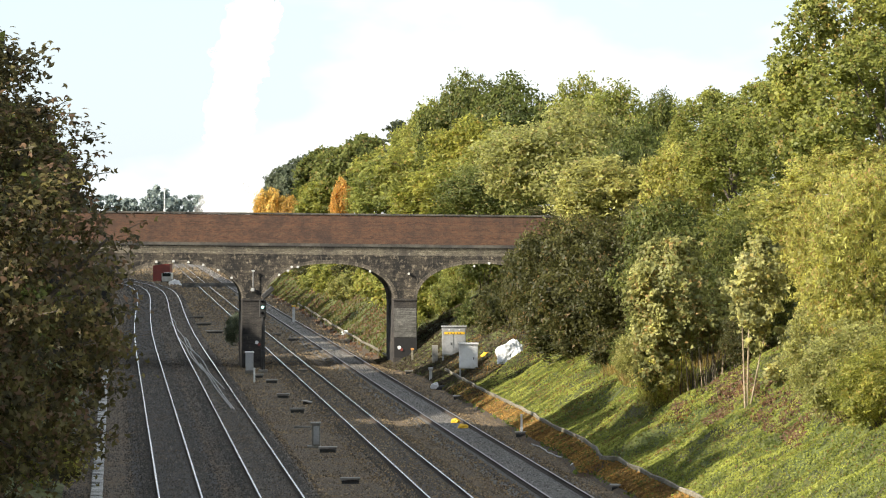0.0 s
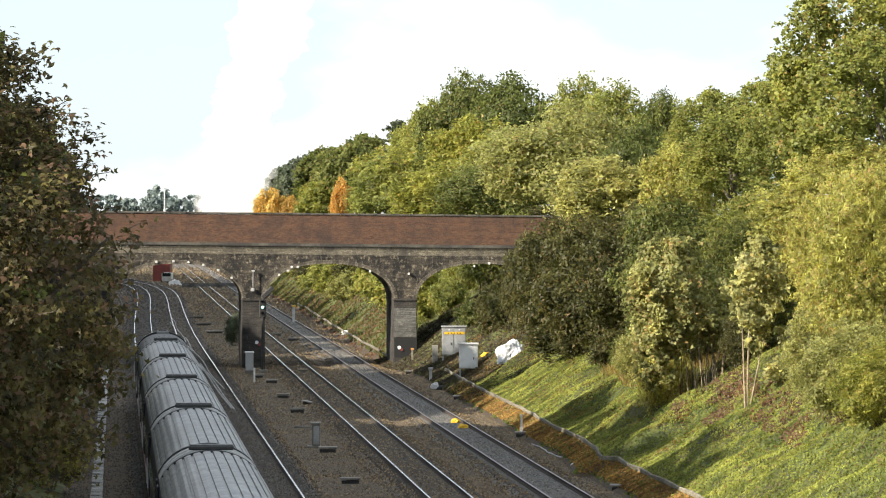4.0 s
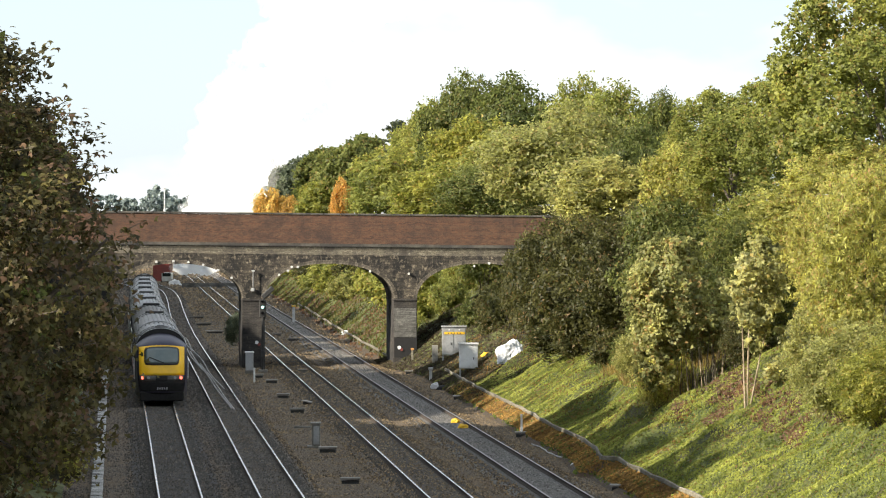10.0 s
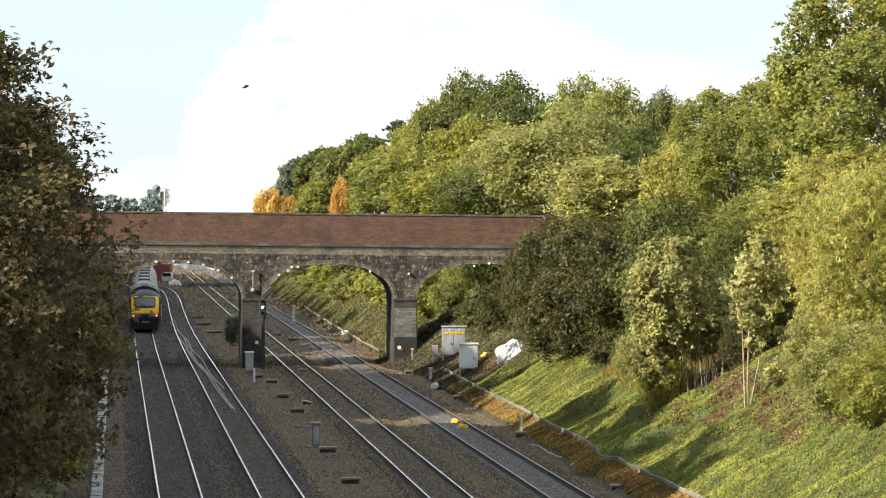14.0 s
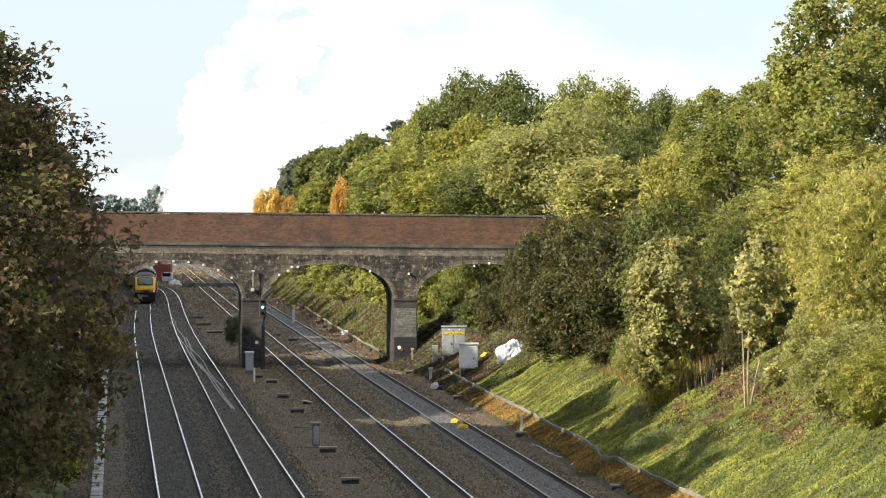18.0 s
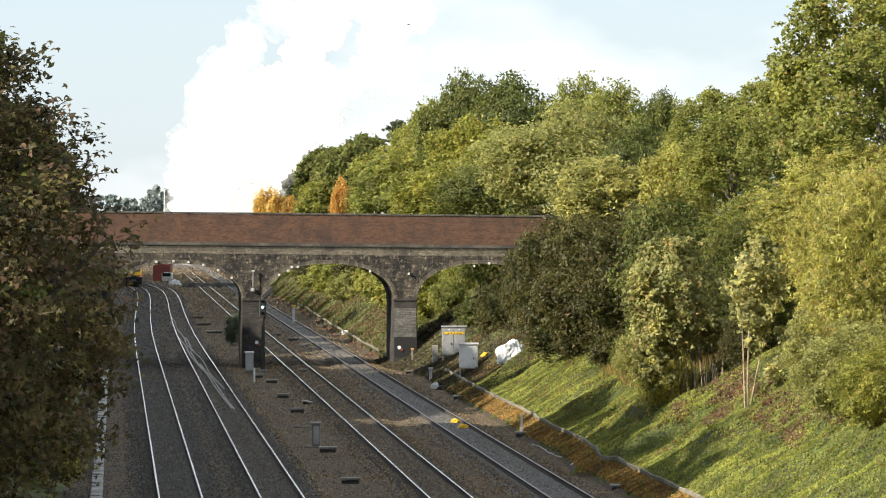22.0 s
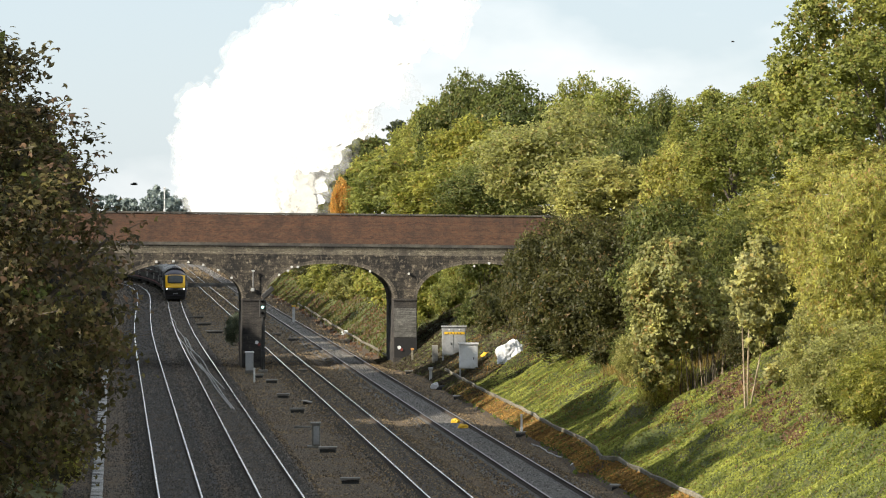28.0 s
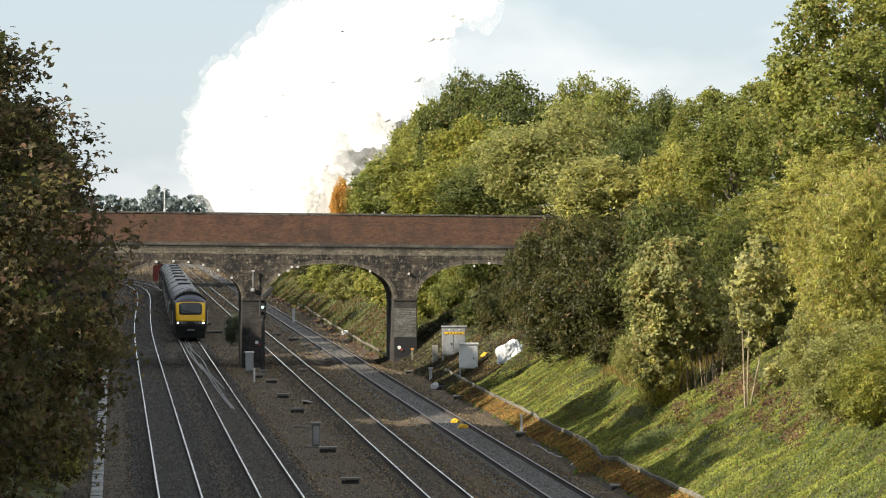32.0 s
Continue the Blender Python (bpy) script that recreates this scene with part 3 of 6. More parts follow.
def rail_mesh(k, side, y0, y1):
    ys = np.concatenate([np.arange(y0, 330, 3.0), np.arange(330, y1, 6.0)])
    cx = track_x(k, ys) + side * 0.752
    sec = [(-0.07, -0.16), (-0.07, -0.145), (-0.012, -0.12), (-0.012, -0.04), (-0.036, -0.03), (-0.036, -0.006), (-0.028, 0.0),
           (0.028, 0.0), (0.036, -0.006), (0.036, -0.03), (0.012, -0.04), (0.012, -0.12), (0.07, -0.145), (0.07, -0.16)]
    pts = np.stack([np.stack([cx + o, ys, np.full_like(ys, z)], -1) for o, z in sec], 1)
    me = grid_mesh("rail", pts, smooth=False)
    me.materials.append(M["rail_rust"])
    me.materials.append(M["rail_top"] if k < 3 else M["rail_dull"])
    cols = len(sec) - 1
    top = np.zeros(cols, np.int32)
    top[[5, 6, 7]] = 1
    me.polygons.foreach_set("material_index", np.tile(top, len(ys) - 1))
    return me


BED = ("bed_dark", "bed_mid", "bed_mid", "bed_light")
TRACK_LABEL = ("grey ballasted railway track with polished steel rails", "brown ballasted railway track with polished rails and spare rails",
               "brown-grey railway track with polished steel rails", "pale new-ballasted railway track with dull dark rails")


def build_track(k):
    t = thing("track", TRACK_LABEL[k], "railway track", group="four running tracks", kind="structure")
    ribbon("ballast_bed", k, -60, 900, (-1.9, -1.2, -0.7, 0.0, 0.7, 1.2, 1.9), (-0.36, -0.21, -0.17, -0.18, -0.17, -0.21, -0.36), M[BED[k]], parent=t)
    for side in (-1, 1):
        part("rail", rail_mesh(k, side, -60, 900), None, t)
    ys = np.arange(126, 300, 0.65)
    cx = track_x(k, ys)
    v, f = [], []
    corner = [(-1.27, -0.11), (1.27, -0.11), (1.27, 0.11), (-1.27, 0.11)]
    for x, y in zip(cx, ys):
        b = len(v)
        v += [(x + dx, y + dy, -0.168 if k < 3 else -0.182) for dx, dy in corner] + [(x + dx * 1.02, y + dy * 1.2, -0.24) for dx, dy in corner]
        f += [(b, b + 1, b + 2, b + 3)] + [(b + 4 + j, b + 4 + (j + 1) % 4, b + (j + 1) % 4, b + j) for j in range(4)]
    me = bpy.data.meshes.new("sleepers")
    quads(me, np.array(v), np.array(f))
    tagged(part("sleepers", me, M["sleeper_pale" if k == 3 else "sleeper"], t, "worn concrete sleepers in ballast"), kind="stuff")
    return t


for k in range(4):
    build_track(k)

# ---- the brick road bridge over the cutting ----
BY, BT = 270.0, 7.6                      # front face and depth along the tracks
SPRING, CROWN, STRING, TOP = 4.3, 6.70, 7.985, 10.10
PIERS = [(-23.75, -22.2), (-13.5, -12.0), (-3.3, -1.75), (6.9, 8.4)]
BX0, BX1 = -46.0, 27.0
SKEW = 0.080                             # the barrels run with the tracks, a little aslant to the faces


def fall(x):
    return -0.0105 * (x + 10.0)


def arch_z(x):
    for (a, b), (c, d) in zip(PIERS, PIERS[1:]):
        if b < x < c:
            u = (x - (b + c) / 2) / ((c - b) / 2)
            return SPRING + (CROWN - SPRING) * math.sqrt(max(0.0, 1 - abs(u) ** 2.3))
    return None


def skewed(bm):
    for v in bm.verts:
        v.co.x -= SKEW * v.co.y
    return bm


def build_bridge():
    br = thing("road_bridge", "three-arched sooty brick road bridge with red brick parapet", "bridge", pose(0, BY, 0))
    # spandrel wall and barrel in one shell, cut by the three arches
    xs = [BX0]
    for (a, b), (c, d) in zip(PIERS, PIERS[1:]):
        xs += [b] + list((b + c) / 2 + (c - b) / 2 * np.cos(np.linspace(math.pi * 0.995, math.pi * 0.005, 33))) + [c]
    xs += [BX1]
    bm = bmesh.new()
    rows = []
    for x in xs:
        z0 = arch_z(x)
        z0 = SPRING if z0 is None else z0
        z1 = STRING + fall(x)
        rows.append([bm.verts.new((x - SKEW * y, y, z)) for y, z in ((0, z0), (0, z1), (BT, z1), (BT, z0))])
    for a, b in zip(rows, rows[1:]):
        for j in range(4):
            bm.faces.new((a[j], b[j], b[(j + 1) % 4], a[(j + 1) % 4]))
    bm.faces.new(rows[0])
    bm.faces.new(rows[-1][::-1])
    bmesh.ops.recalc_face_normals(bm, faces=bm.faces[:])
    part("spandrel", bm, M["brick_soot"], br, "sooty weathered brick spandrel")
    # piers, a little proud, with an impost ledge
    for j, (a, b) in enumerate(PIERS):
        wide = (a, b)
        if j == 0:
            wide = (BX0, b)
        if j == 3:
            wide = (a, BX1)
        w, c = wide[1] - wide[0], (wide[0] + wide[1]) / 2
        pr = part("pier", skewed(box((c, BT / 2, (SPRING - 0.6) / 2 - 0.05), (w - 0.004, BT - 0.02, SPRING + 0.5), 0.015)), M["brick_black"], br, "blue-black brick pier")
        part("impost", skewed(box((c, BT / 2, SPRING - 0.04), (w + 0.08, BT + 0.10, 0.14), 0.03)), M["brick_black"], pr)
        if j == 2:
            part("rendered_panel", box((c, -0.02, 2.72), (w - 0.06, 0.05, 1.95), 0.01), M["brick_grey"], pr, "grey brick facing")
            part("black_panel", box((c + 0.02, -0.05, 1.05), (w - 0.02, 0.10, 1.32), 0.01), M["black_panel"], pr, "black sheet panel")
            part("plinth", box((c, -0.06, 0.1), (w + 0.1, 0.2, 0.56), 0.03), M["brick_black"], pr)
        if j in (1, 2):
            sx, sz = c - (0.35 if j == 2 else -0.3), (1.0 if j == 2 else 1.35)
            sg = part("warning_sign", cyl((sx - 0.06, -0.16, sz + 0.07), (sx - 0.06, -0.125, sz + 0.07), 0.12, None, 14), M["white_steel"], pr, "small round white sign")
            part("red_disc", cyl((sx + 0.10, -0.165, sz - 0.07), (sx + 0.10, -0.13, sz - 0.07), 0.10, None, 14), M["red_paint"], sg, "small faded red disc")
    # pale corbelled band under the string course
    bm = bmesh.new()
    for x in np.arange(-44.0, 20.0, 0.235):
        z = STRING + fall(x)
        add_box(bm, (x, -0.04, z - 0.21), (0.115, 0.08, 0.10))
        add_box(bm, (x + 0.117, -0.03, z - 0.40), (0.115, 0.05, 0.10))
        add_box(bm, (x, -0.022, z - 0.57), (0.115, 0.04, 0.08))
    tagged(part("dentils", bm, M["brick_pale"], br, "pale corbel bricks"), kind="stuff")

    def course(name, z0, z1, front, mat_, label=""):
        bm = bmesh.new()
        a = [bm.verts.new((x, y, z + fall(x))) for x in (BX0, BX1) for y, z in ((front, z0), (front, z1), (0.35, z1), (0.35, z0))]
        for q in ((0, 4, 5, 1), (1, 5, 6, 2), (2, 6, 7, 3), (3, 7, 4, 0), (0, 1, 2, 3), (7, 6, 5, 4)):
            bm.faces.new([a[j] for j in q])
        bmesh.ops.recalc_face_normals(bm, faces=bm.faces[:])
        return part(name, bm, mat_, br, label)
    course("pale_band", STRING - 0.66, STRING - 0.12, -0.012, M["brick_pale"], "washed-out pale brick band")
    # its dark colour stands in for the shadow line below the parapet
    course("string_course", STRING - 0.11, STRING + 0.10, -0.16, M["coping"], "projecting string course darkened as a shadow line")
    for y in (0.02, BT - 0.42):
        bm = bmesh.new()
        a = [bm.verts.new((x, y + dy, z + fall(x))) for x in (BX0, BX1) for dy, z in ((0, STRING + 0.1), (0, TOP - 0.12), (0.4, TOP - 0.12), (0.4, STRING + 0.1))]
        for q in ((0, 4, 5, 1), (1, 5, 6, 2), (2, 6, 7, 3), (3, 7, 4, 0), (0, 1, 2, 3), (7, 6, 5, 4)):
            bm.faces.new([a[j] for j in q])
        bmesh.ops.recalc_face_normals(bm, faces=bm.faces[:])
        part("parapet", bm, M["brick_red"], br, "red brick parapet wall")
    part("deck", box(((BX0 + BX1) / 2, BT / 2, STRING - 0.3), (BX1 - BX0, BT - 0.9, 0.6)), M["render"], br)
    # coping stones along the parapet
    me = bpy.data.meshes.new("coping_stone")
    bm = box((0, 0, 0), (1.13, 0.52, 0.13), 0.02)
    bm.to_mesh(me)
    bm.free()
    me.materials.append(M["coping"])
    for x in np.arange(BX0 + 0.6, BX1 - 0.5, 1.15):
        part("coping_stone", me, None, br, at=pose(x, 0.22, TOP - 0.05 + fall(x), 0, 0.487, 0))
    # arch rings, voussoir by voussoir
    vm = bpy.data.meshes.new("voussoir")
    bm = box((0, 0, 0.12), (0.20, 0.12, 0.24), 0.012)
    bm.to_mesh(vm)
    bm.free()
    vm.materials.append(M["voussoir"])
    for (a, b), (c, d) in zip(PIERS, PIERS[1:]):
        xs2 = np.linspace(b + 0.001, c - 0.001, 1201)
        zz = np.array([arch_z(x) for x in xs2])
        s = np.concatenate([[0], np.cumsum(np.hypot(np.diff(xs2), np.diff(zz)))])
        cnt = int(s[-1] / 0.215)
        for q in np.linspace(0.11, s[-1] - 0.11, cnt):
            x, z = np.interp(q, s, xs2), np.interp(q, s, zz)
            x2, z2 = np.interp(q + 0.05, s, xs2), np.interp(q + 0.05, s, zz)
            ang = math.degrees(math.atan2(z2 - z, x2 - x)) if q + 0.05 <= s[-1] else -90
            part("voussoir", vm, None, br, at=pose(x, 0.045, z, 0, -ang, 0))
    # white marker studs round the rings
    sm = bpy.data.meshes.new("stud")
    bm = cyl((0, -0.16, 0), (0, 0.05, 0), 0.085, 0.085, 8)
    bm.to_mesh(sm)
    bm.free()
    sm.materials.append(M["white_steel"])
    for x, z in ((-19.25, 6.83), (-18.1, 6.87), (-17.1, 6.80), (-16.1, 6.62), (-15.1, 6.27), (-14.2, 5.75), (-11.0, 5.95), (-10.4, 6.22),
                 (-10.15, 6.48), (-9.75, 6.48), (-4.9, 6.2), (-2.3, 6.02), (2.1, 6.55), (3.1, 6.72)):
        part("marker_stud", sm, None, br, "white marker stud", at=pose(x, -0.06, z))
    # lamp bracket on the pier head
    lb = part("bracket", cyl((-12.75, -0.25, 5.0), (-12.75, -0.25, 6.2), 0.032), M["grey_steel"], br, "pale steel bracket")
    part("bracket_head", box((-12.75, -0.25, 6.22), (0.22, 0.16, 0.10), 0.02), M["light_steel"], lb)
    part("bracket_foot", box((-12.78, -0.18, 4.95), (0.26, 0.22, 0.22), 0.03), M["grey_steel"], lb)
    return br


build_bridge()


# ---- trees ----
def crown_template(name, seed, lobes, count, size, long=1.5, shape="leaf", lift=0.0, inner=0.15, wands=False):
    rng = rng_of(seed)
    pos, nor = wand_points(rng, lobes, count) if wands else crown_points(rng, lobes, count, inner)
    me = leaves_mesh(name, pos + np.array([0, 0, lift]), nor, size, rng, long, shape)
    return me


def tree_template(seed, name, label, category, R, H, clear, count, size, material, lobes_n=46, trunk=0.28, shrub=False, long=1.5, rmin=0.22, rmax=0.38, lo=-0.45, shape="tri", wands=False):
    """A tree of crown radius R and crown height H above a clear stem; returns the thing, kept at the origin."""
    rng = rng_of(seed)
    t = thing(name, label, category)
    lob = lobes_of(rng, lobes_n, (R, R, H / 2), lo, rmin, rmax)
    lob[:, 2] += clear + H / 2
    part("crown", crown_template("crown", seed + 1, lob, count, size, long, shape, wands=wands), material, t)
    bm = bmesh.new()
    pick = lob[rng.choice(len(lob), min(len(lob), 9), replace=False)]
    if shrub:
        for e in pick:
            add_cyl(bm, (e[0] * 0.25, e[1] * 0.25, -0.3), tuple(e[:3] * np.array([0.9, 0.9, 0.95])), trunk * 0.5, trunk * 0.12, 6)
    else:
        limbs(bm, rng, (0, 0, -0.6), (0, 0, clear + H * 0.75), trunk, [tuple(e[:3]) for e in pick])
    part("trunk", bm, M["bark"], t)
    return t


TEMPLATES = {
    "oak_a": tree_template(11, "oak_tree", "tall green oak on the cutting top", "tree", 5.0, 13.0, 0.6, 26000, 0.195, M["oak"], 90, 0.32, rmin=0.15, rmax=0.36),
    "oak_b": tree_template(21, "oak_tree", "broad dark green oak beside the cutting", "tree", 5.6, 11.6, 0.8, 26000, 0.205, M["oak_dark"], 84, 0.34, rmin=0.15, rmax=0.38),
    "oak_far": tree_template(25, "oak_tree", "green oak on the distant cutting top", "tree", 5.0, 12.0, 0.8, 15000, 0.33, M["oak"], 70, 0.3, rmin=0.15, rmax=0.36),
    # coarse oak, added out of view only for its shade
    "shade_oak": tree_template(27, "oak_tree", "unseen oak added to shade the tracks", "tree", 5.0, 9.0, 1.6, 2400, 1.0, M["oak_dark"], 50, 0.3),
    "oak_near": tree_template(71, "oak_tree", "leafy green oak at the head of the bank", "tree", 3.2, 11.0, 0.8, 19000, 0.14, M["oak"], 110, 0.22, rmin=0.11, rmax=0.27, shape="leaf", long=1.25),
    "shrub_far": tree_template(65, "bush", "mixed green bush on the far bank", "bush", 2.4, 3.8, -0.2, 5000, 0.18, M["oak"], 50, 0.07, True, 1.5, 0.18, 0.36, -0.85),
    "lime": tree_template(31, "lime_tree", "yellow-green autumn tree on the bank", "tree", 4.2, 11.0, 0.3, 24000, 0.20, M["lime"], 76, 0.24, rmin=0.15, rmax=0.36),
    "shrub_a": tree_template(41, "bush", "dense dark green bush on the bank", "bush", 3.4, 7.4, -0.2, 23000, 0.115, M["bush"], 110, 0.10, True, 1.5, 0.14, 0.32, -0.85),
    "shrub_b": tree_template(51, "willow_bush", "pale green willow bush on the bank", "bush", 3.0, 7.4, -0.2, 48000, 0.066, M["willow"], 170, 0.09, True, 2.6, 0.16, 0.34, -0.85, wands=True),
    "shrub_c": tree_template(61, "bush", "low mixed green bush on the bank", "bush", 2.4, 3.8, -0.2, 9000, 0.13, M["oak"], 60, 0.07, True, 1.5, 0.18, 0.36, -0.85),
}
USED = set()


def size_of(t):
    """Crown radius and height of a template."""
    me = [c for c in t.children if c.name.startswith("crown")][0].data
    v = np.empty(len(me.vertices) * 3, np.float32)
    me.vertices.foreach_get("co", v)
    v = v.reshape(-1, 3)
    return float(np.percentile(np.hypot(v[:, 0], v[:, 1]), 93)), float(np.percentile(v[:, 2], 99.5))


SIZES = {k: size_of(t) for k, t in TEMPLATES.items()}


def plant(kind, x, y, z=None, scale=1.0, tall=1.0, turn=0.0, material=None, label="", name="", group="trees on the cutting bank"):
    src = TEMPLATES[kind]
    if z is None:
        z = bank_z(x, y) - 0.1
    m = pose(x, y, z, 0, 0, turn) @ Matrix.Diagonal((scale, scale, scale * tall, 1))
    if kind in USED:
        ob = copy_thing(src, m @ Matrix.Diagonal([1 / k for k in src.scale] + [1]))
    else:
        USED.add(kind)
        ob = src
        ob.matrix_basis = m
    tagged(ob, label, group=group)
    if name:
        ob.name = name
    if material:
        for c in ob.children:
            if c.name.startswith("crown"):
                c.material_slots[0].link = "OBJECT"
                c.material_slots[0].material = M[material]
    return ob


def grow(kind, x, y, radius, top, material, turn, group="trees on the cutting bank", z=None):
    """A tree or bush rooted on the bank, of the given crown radius, reaching up to the height top."""
    lab, nm = "", ""
    if kind == "orange":
        kind, lab, nm = "lime", "orange autumn tree on the far bank", "autumn_tree"
    elif kind == "lime" and material in ("willow", "aspen", "sallow"):
        lab = "pale feathery tree on the cutting top"
    elif kind == "shrub_b" and material == "lime":
        lab = "yellow-green leafy bush on the bank"
    z = bank_z(x, y) - 0.15 if z is None else z
    r0, h0 = SIZES[kind]
    s = radius / r0
    return plant(kind, x, y, z, s, (top - z) / (h0 * s), turn, material, lab, nm, group)


def plant_all():
    rng = rng_of(5)
    # kind, x, y, crown radius, height of the top, leaves
    rows = [
("oak_far", -31.0, 800, 3.6, 20.0, "cedar"),
        ("oak_far", -25.6, 760, 4.2, 21.3, "cedar"),
        ("oak_far", -19.6, 700, 4.7, 21.8, "oak_dark"),
        ("oak_far", -13.0, 640, 4.7, 22.7, "oak_dark"),
        ("oak_far", -16.7, 690, 4.4, 21.9, "oak_dark"),
        ("oak_far", -3.0, 520, 2.7, 23.0, "oak"),
        ("oak_far", -7.9, 575, 4.0, 19.8, "oak"),
        ("oak_a", -1.5, 455, 3.2, 22.7, "oak"),
        ("oak_a", 2.0, 420, 3.4, 24.5, "oak_dark"),
        ("oak_b", 7.4, 400, 4.4, 23.5, "oak_dark"),
        ("oak_a", 11.9, 335, 2.4, 21.2, "oak"),
        ("oak_b", 14.8, 325, 3.2, 20.3, "oak"),
        ("oak_a", 17.2, 315, 1.9, 19.4, "oak_dark"),
        ("oak_near", 17.0, 262, 2.3, 18.0, "oak"),
        ("oak_near", 18.0, 232, 2.4, 17.5, "oak"),
        ("oak_near", 18.2, 176, 2.9, 20.5, "oak"),
        ("oak_near", 17.0, 196, 1.8, 17.1, "oak"),
        ("oak_near", 18.6, 168, 2.6, 17.4, "oak"),
        ("orange", -13.8, 545, 1.15, 15.0, "orange"),
        ("oak_far", -19.1, 640, 3.1, 15.6, "lime"),
        ("oak_far", -7.4, 540, 3.4, 17.5, "oak"),
        ("oak_a", -1.5, 430, 4.4, 18.9, "oak"),
        ("lime", 2.8, 372, 3.2, 18.8, "lime"),
        ("lime", 0.8, 352, 3.7, 14.5, "lime"),
        ("oak_b", 8.8, 312, 4.4, 18.2, "sallow"),
        ("oak_a", 5.9, 345, 3.4, 17.1, "oak"),
        ("lime", 10.6, 264, 2.7, 13.6, "sallow"),
        ("oak_b", 14.4, 292, 2.5, 16.4, "oak_dark"),
        ("lime", 13.6, 232, 1.6, 13.8, "willow"),
        ("oak_near", 15.7, 216, 2.4, 15.7, "oak"),
        ("oak_near", 15.4, 240, 2.0, 14.4, "oak"),
        ("shrub_b", 16.7, 166, 3.2, 12.6, "willow"),
        ("shrub_b", 13.9, 178, 2.3, 10.6, "oak"),
        ("orange", -29.6, 690, 2.3, 14.6, "amber"),
        ("orange", -26.0, 688, 1.4, 13.4, "orange"),
        ("oak_far", -22.0, 720, 3.6, 16.4, "oak"),
        ("lime", -5.1, 430, 3.6, 15.0, "oak"),
        ("oak_b", 4.1, 335, 3.3, 14.3, "oak_dark"),
        ("shrub_a", 6.5, 219, 2.3, 9.7, "bush"),
        ("shrub_a", 7.9, 204, 2.8, 9.6, "bush"),
        ("shrub_a", 9.5, 196, 2.4, 10.1, "bush"),
        ("shrub_a", 10.4, 182, 2.3, 10.5, "oak_dark"),
        ("shrub_a", 5.2, 238, 1.5, 8.4, "bush"),
        ("shrub_b", 15.0, 147, 2.0, 11.3, "willow"),
        ("shrub_b", 14.9, 137, 2.2, 11.4, "golden"),
        ("shrub_a", 13.3, 131, 1.5, 6.3, "sallow"),
        ("shrub_a", 13.9, 126, 1.4, 5.9, "lime"),
        ("shrub_b", 12.9, 171, 1.9, 9.6, "oak_dark"),
        ("shrub_a", 13.3, 142, 1.1, 6.6, "sallow"),
        ("shrub_c", 6.7, 211, 1.9, 4.4, "bush"),
        ("shrub_a", 16.6, 150, 2.5, 9.0, "willow"),
        ("shrub_a", 7.9, 300, 2.2, 10.6, "bush"),
        ("shrub_a", 17.2, 246, 2.0, 11.2, "oak_dark"),
        ("shrub_a", 15.2, 262, 2.0, 11.2, "oak_dark"),
        ("shrub_a", 8.7, 178, 0.9, 4.9, "sallow"),
        ("shrub_c", 9.3, 165.5, 1.1, 4.5, "golden"),
        ("shrub_a", 11.1, 170, 1.4, 6.4, "bush"),
        ("shrub_a", 12.2, 160, 1.0, 6.0, "bush"),
    ]
    for kind, x, y, r, top, m in rows:
        bush = kind.startswith("shrub")
        grow(kind, x, y, r * (1.12 if bush else 1.3), top, m, float(rng.uniform(0, 360)), "bushes on the cutting bank" if bush else "trees on the cutting bank")
    # growth on the bank beyond the bridge, by distance up from its foot
    kinds = ("shrub_far", "shrub_far", "shrub_far", "shrub_far")
    leaf = ("oak", "sallow", "oak", "lime", "oak_dark", "bush")
    for k, y in enumerate(np.linspace(292, 560, 34)):
        d = (3.4, 6.4, 4.8, 8.4)[k % 4] + float(rng.uniform(-0.6, 0.6))
        x = float(right_toe(y)) + d
        z = bank_z(x, float(y))
        grow(kinds[k % 4], x, float(y), float(rng.uniform(2.0, 3.0)), z + float(rng.uniform(2.2, 3.8)), leaf[int(rng.integers(0, 6))], float(rng.uniform(0, 360)), "bushes beyond the bridge")
    for x, y, r, h, m in ((0.4, 285, 1.5, 2.4, "oak"), (3.0, 287, 1.9, 3.6, "oak_dark"), (5.4, 288, 2.0, 3.8, "oak"), (-1.6, 288, 0.9, 1.0, "oak"), (2.0, 264, 1.2, 1.7, "oak_dark"), (3.4, 261, 1.5, 2.4, "bush"), (5.0, 258, 1.7, 3.2, "bush"), (5.6, 234, 1.5, 1.9, "bush"), (6.6, 222, 1.4, 1.6, "bush"), (7.4, 203, 1.5, 1.7, "bush"), (8.4, 192, 1.4, 1.6, "bush"), (8.9, 184, 1.3, 1.9, "oak_dark"), (3.3, 252, 1.2, 1.8, "bush"), (4.5, 247, 1.8, 3.0, "bush"), (1.6, 292, 1.8, 3.2, "oak")):
        grow("shrub_c", x, y, r, bank_z(x, y) + h, m, float(rng.uniform(0, 360)), "bushes beside the bridge")
